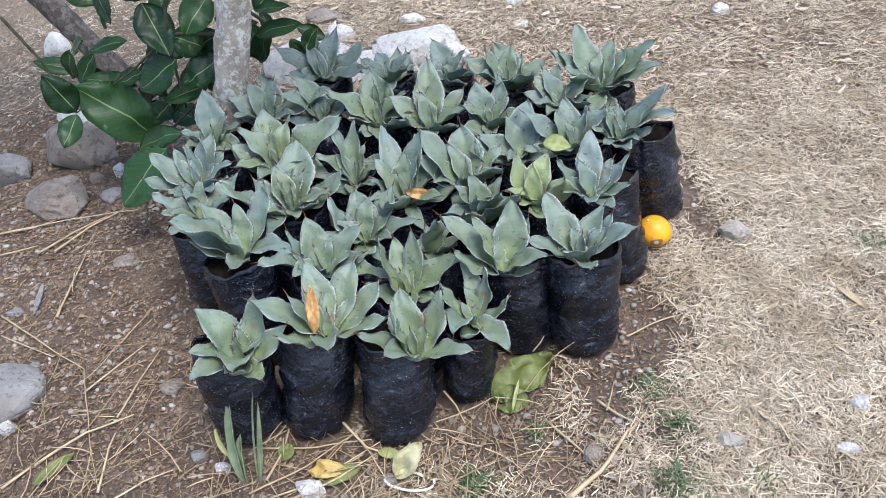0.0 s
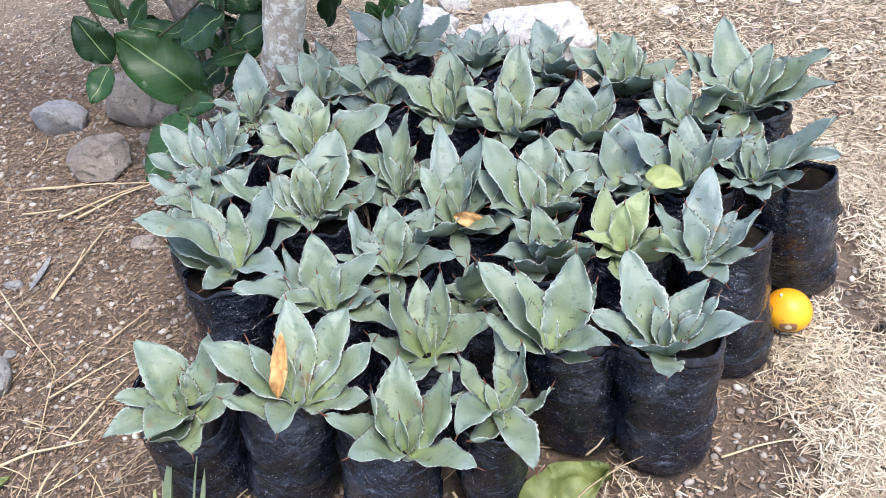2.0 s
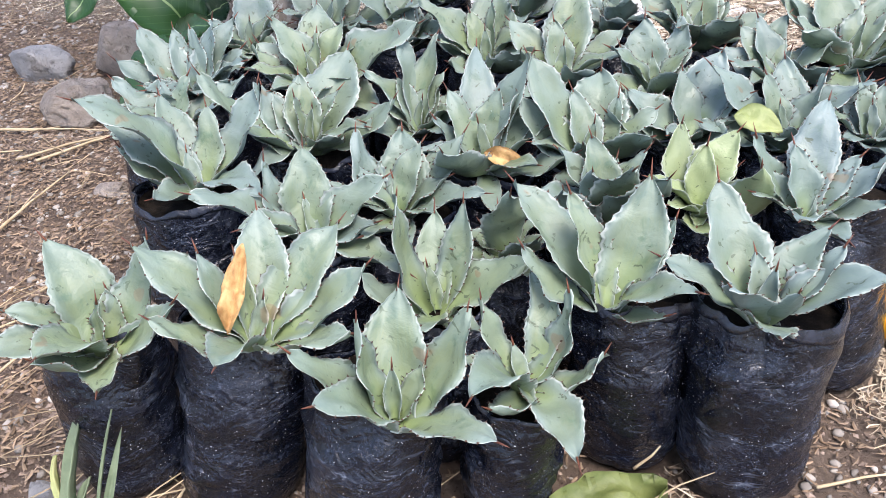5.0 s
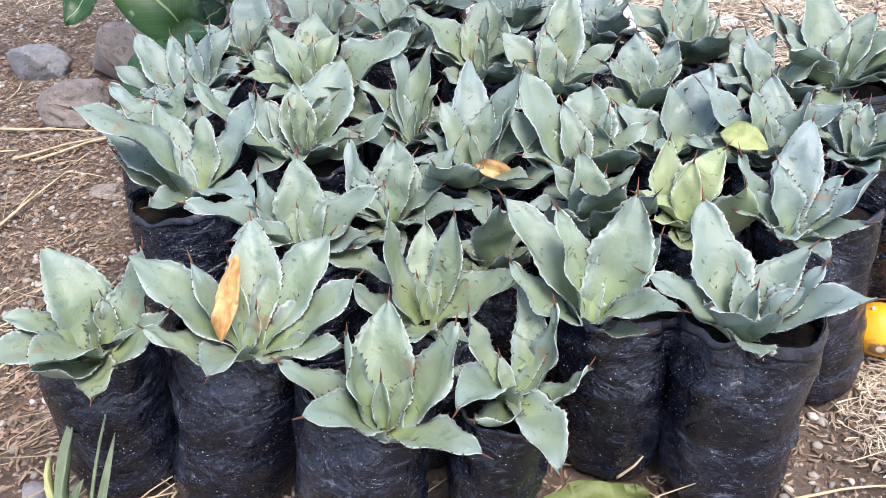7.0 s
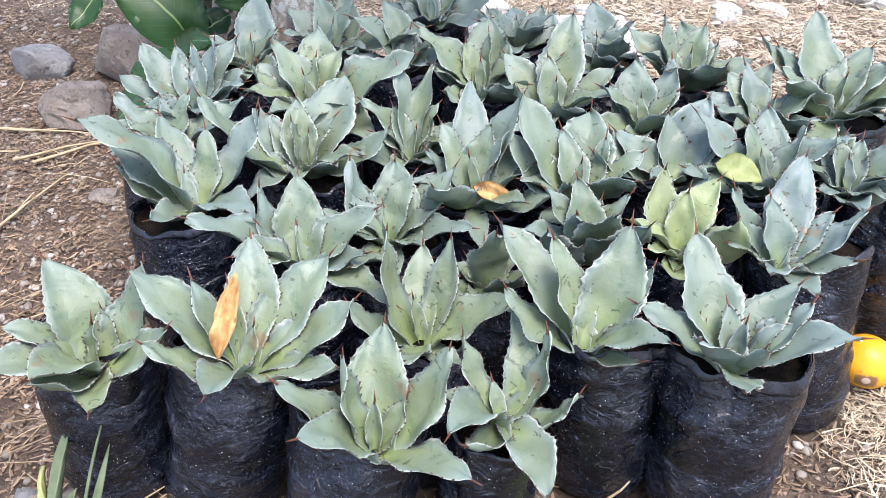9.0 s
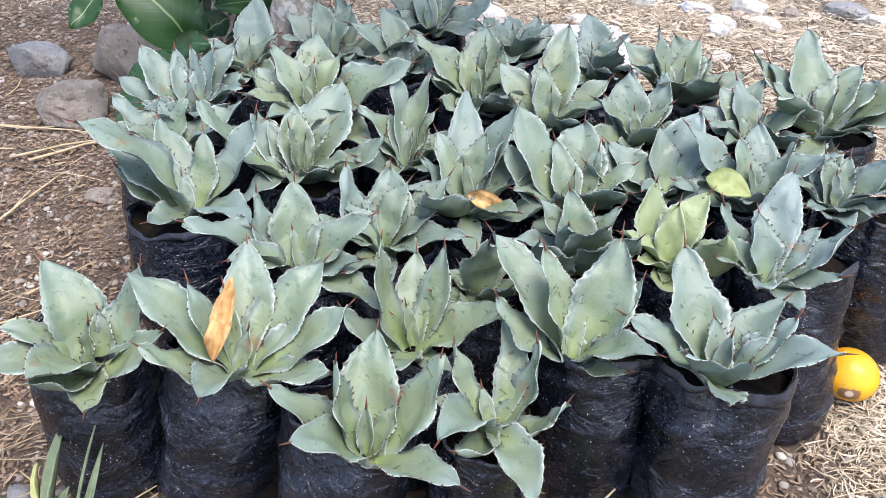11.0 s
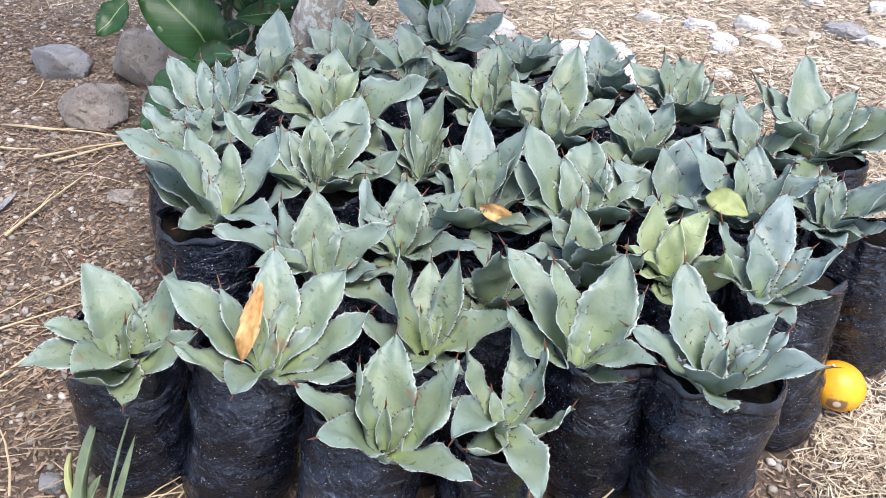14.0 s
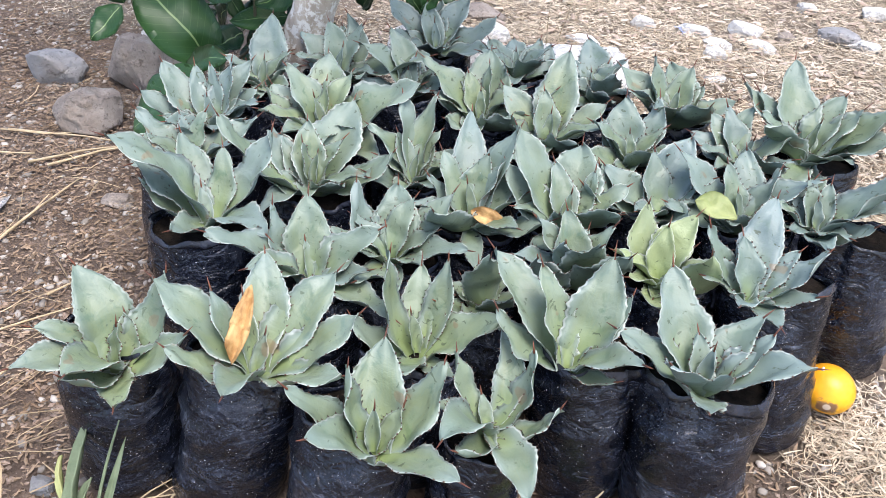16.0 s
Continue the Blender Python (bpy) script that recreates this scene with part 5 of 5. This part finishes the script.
def strands(rng, spots, length, width, lift, curl=1.5, keel=True):
    """Bent straws lying about at the spots, with a raised keel or as tilted flat blades."""
    vs, fs = [], []
    for x, y in spots:
        ln, a = rng.uniform(*length), rng.uniform(0, 2 * math.pi)
        w = rng.uniform(*width)
        bendy = rng.uniform(-curl, curl)
        z0 = ground_z(x, y) + rng.uniform(0.0015, lift)
        rise = rng.uniform(-0.25, 0.25) * min(1, lift / 0.012)
        tilt = rng.uniform(-0.9, 0.9)
        px, py, pz = x, y, z0
        n0 = len(vs)
        for k in range(4):
            aa = a + bendy * k / 3
            nx, ny = -math.sin(aa), math.cos(aa)
            wk = w * (1, 1, 0.9, 0.35)[k] * 0.5
            if keel:
                vs += [(px - nx * wk, py - ny * wk, pz), (px, py, pz + wk * 0.8), (px + nx * wk, py + ny * wk, pz)]
            else:
                vs += [(px - nx * wk, py - ny * wk, pz - wk * tilt), (px + nx * wk, py + ny * wk, pz + wk * tilt)]
            px += math.cos(aa) * ln / 3
            py += math.sin(aa) * ln / 3
            pz = max(z0 - 0.004, pz + rise * ln / 3)
        for k in range(3):
            if keel:
                b = n0 + 3 * k
                fs += [(b, b + 3, b + 4, b + 1), (b + 1, b + 4, b + 5, b + 2)]
            else:
                b = n0 + 2 * k
                fs.append((b, b + 2, b + 3, b + 1))
    return np.array(vs), np.array(fs)


def spots(rng, n, share, box=(-2.2, 1.75, 1.0, 4.4)):
    got = []
    while len(got) < n:
        x, y = rng.uniform(box[0], box[1]), rng.uniform(box[2], box[3])
        inset = min(x - box[0], box[1] - x, y - box[2], box[3] - y) / 0.45 + 0.5 * noise.noise(Vector((x * 5, y * 5, 8)))
        if rng.random() < share(x, y) * min(1.0, max(0.0, inset)) and not covered(x, y):
            got.append((x, y))
    return got


rng = random.Random(4)
heap("coarse_straw", *strands(rng, spots(rng, 9000, straw_share, (-0.9, 1.9, 0.85, 3.9)), (0.018, 0.055), (0.0013, 0.0028), 0.024, 0.7), STRAW, "coarse pale straws lying over the finer ones", "straw")
heap("dry_straw", *strands(rng, spots(rng, 104000, straw_share, (-0.9, 1.95, 0.85, 4.5)) + spots(rng, 72000, straw_share, (0.05, 1.55, 0.9, 2.9)) + spots(rng, 16000, straw_share, (-2.2, -0.3, 2.0, 4.5)), (0.008, 0.034), (0.0008, 0.0022), 0.018, 1.1, False), STRAW, "short cut dry yellow grass straw on the ground", "straw")
heap("long_straws", *strands(rng, spots(rng, 280, lambda x, y: 0.9, (-1.7, 1.8, 0.9, 3.2)) + spots(rng, 210, lambda x, y: 0.9, (-1.0, 0.0, 0.85, 1.7)) + spots(rng, 130, lambda x, y: 0.9, (-0.15, 0.65, 1.0, 1.65)) + spots(rng, 190, lambda x, y: 0.9, (-0.2, 0.75, 0.95, 1.6)), (0.05, 0.17), (0.0012, 0.0030), 0.03, 0.7), LONG_STRAW, "long thin dry straws scattered on the ground", "straw")
heap("dry_leaf_scraps", *strands(rng, spots(rng, 1500, straw_share, (-0.9, 1.65, 2.55, 4.4)), (0.02, 0.045), (0.006, 0.014), 0.02), SCRAPS, "pale pinkish scraps of dry leaf in the straw", "litter")
heap("leaf_litter", *strands(rng, spots(rng, 34000, lambda x, y: 1 - 0.9 * straw_share(x, y), (-2.0, 1.1, 0.85, 3.3)), (0.003, 0.020), (0.0010, 0.0050), 0.010, 0.9), LITTER, "brown bits of dry grass and twigs", "litter")
heap("dark_chaff", *strands(rng, spots(rng, 16000, straw_share, (-0.3, 1.7, 0.9, 3.6)), (0.006, 0.022), (0.0015, 0.0045), 0.016, 0.8, False), LITTER, "brown broken chaff among the straw", "litter")


def pebbles(rng, places, size, fine=True):
    base = [Vector(p).normalized() for p in ((1, 0, 0), (0, 1, 0), (-1, 0, 0), (0, -1, 0), (0, 0, 1), (0, 0, -1))]
    tri = [(0, 1, 4), (1, 2, 4), (2, 3, 4), (3, 0, 4), (1, 0, 5), (2, 1, 5), (3, 2, 5), (0, 3, 5)]
    dirs, faces, seen = list(base), [], {}

    def midp(i, j):
        k = (min(i, j), max(i, j))
        if k not in seen:
            seen[k] = len(dirs)
            dirs.append((dirs[i] + dirs[j]).normalized())
        return seen[k]
    for a, b, c in tri if fine else ():
        x, y, z = midp(a, b), midp(b, c), midp(c, a)
        faces += [(a, x, z), (x, b, y), (z, y, c), (x, y, z)]
    D, Fc = np.array([tuple(d) for d in dirs]), np.array(faces if fine else tri)
    vs, fs = [], []
    for x, y in places:
        s = size[0] + (size[1] - size[0]) * rng.random() ** 3
        a = rng.uniform(0, 6.28)
        k = D * np.array([rng.uniform(0.7, 1.2), rng.uniform(0.5, 0.9), rng.uniform(0.35, 0.6)]) * (1 + 0.2 * np.array([rng.uniform(-1, 1) for _ in range(len(D))]))[:, None] * s * 0.5
        rot = np.array([[math.cos(a), -math.sin(a), 0], [math.sin(a), math.cos(a), 0], [0, 0, 1]])
        fs.append(Fc + len(vs) * len(D))
        vs.append(k @ rot.T + np.array([x, y, ground_z(x, y) + 0.1 * s]))
    return np.concatenate(vs), np.concatenate(fs)


heap("gravel", *pebbles(rng, spots(rng, 13000, lambda x, y: 1 - 0.8 * straw_share(x, y), (-2.1, 1.5, 1.1, 4.0)), (0.003, 0.022)), GRAVEL, "small pale stones and grit", "gravel", True)
heap("soil_crumbs", *pebbles(rng, spots(rng, 48000, lambda x, y: 1 - 0.9 * straw_share(x, y), (-2.0, 1.1, 0.85, 3.2)), (0.003, 0.017), False), CRUMB, "brown crumbs and clods of dry soil", "soil")
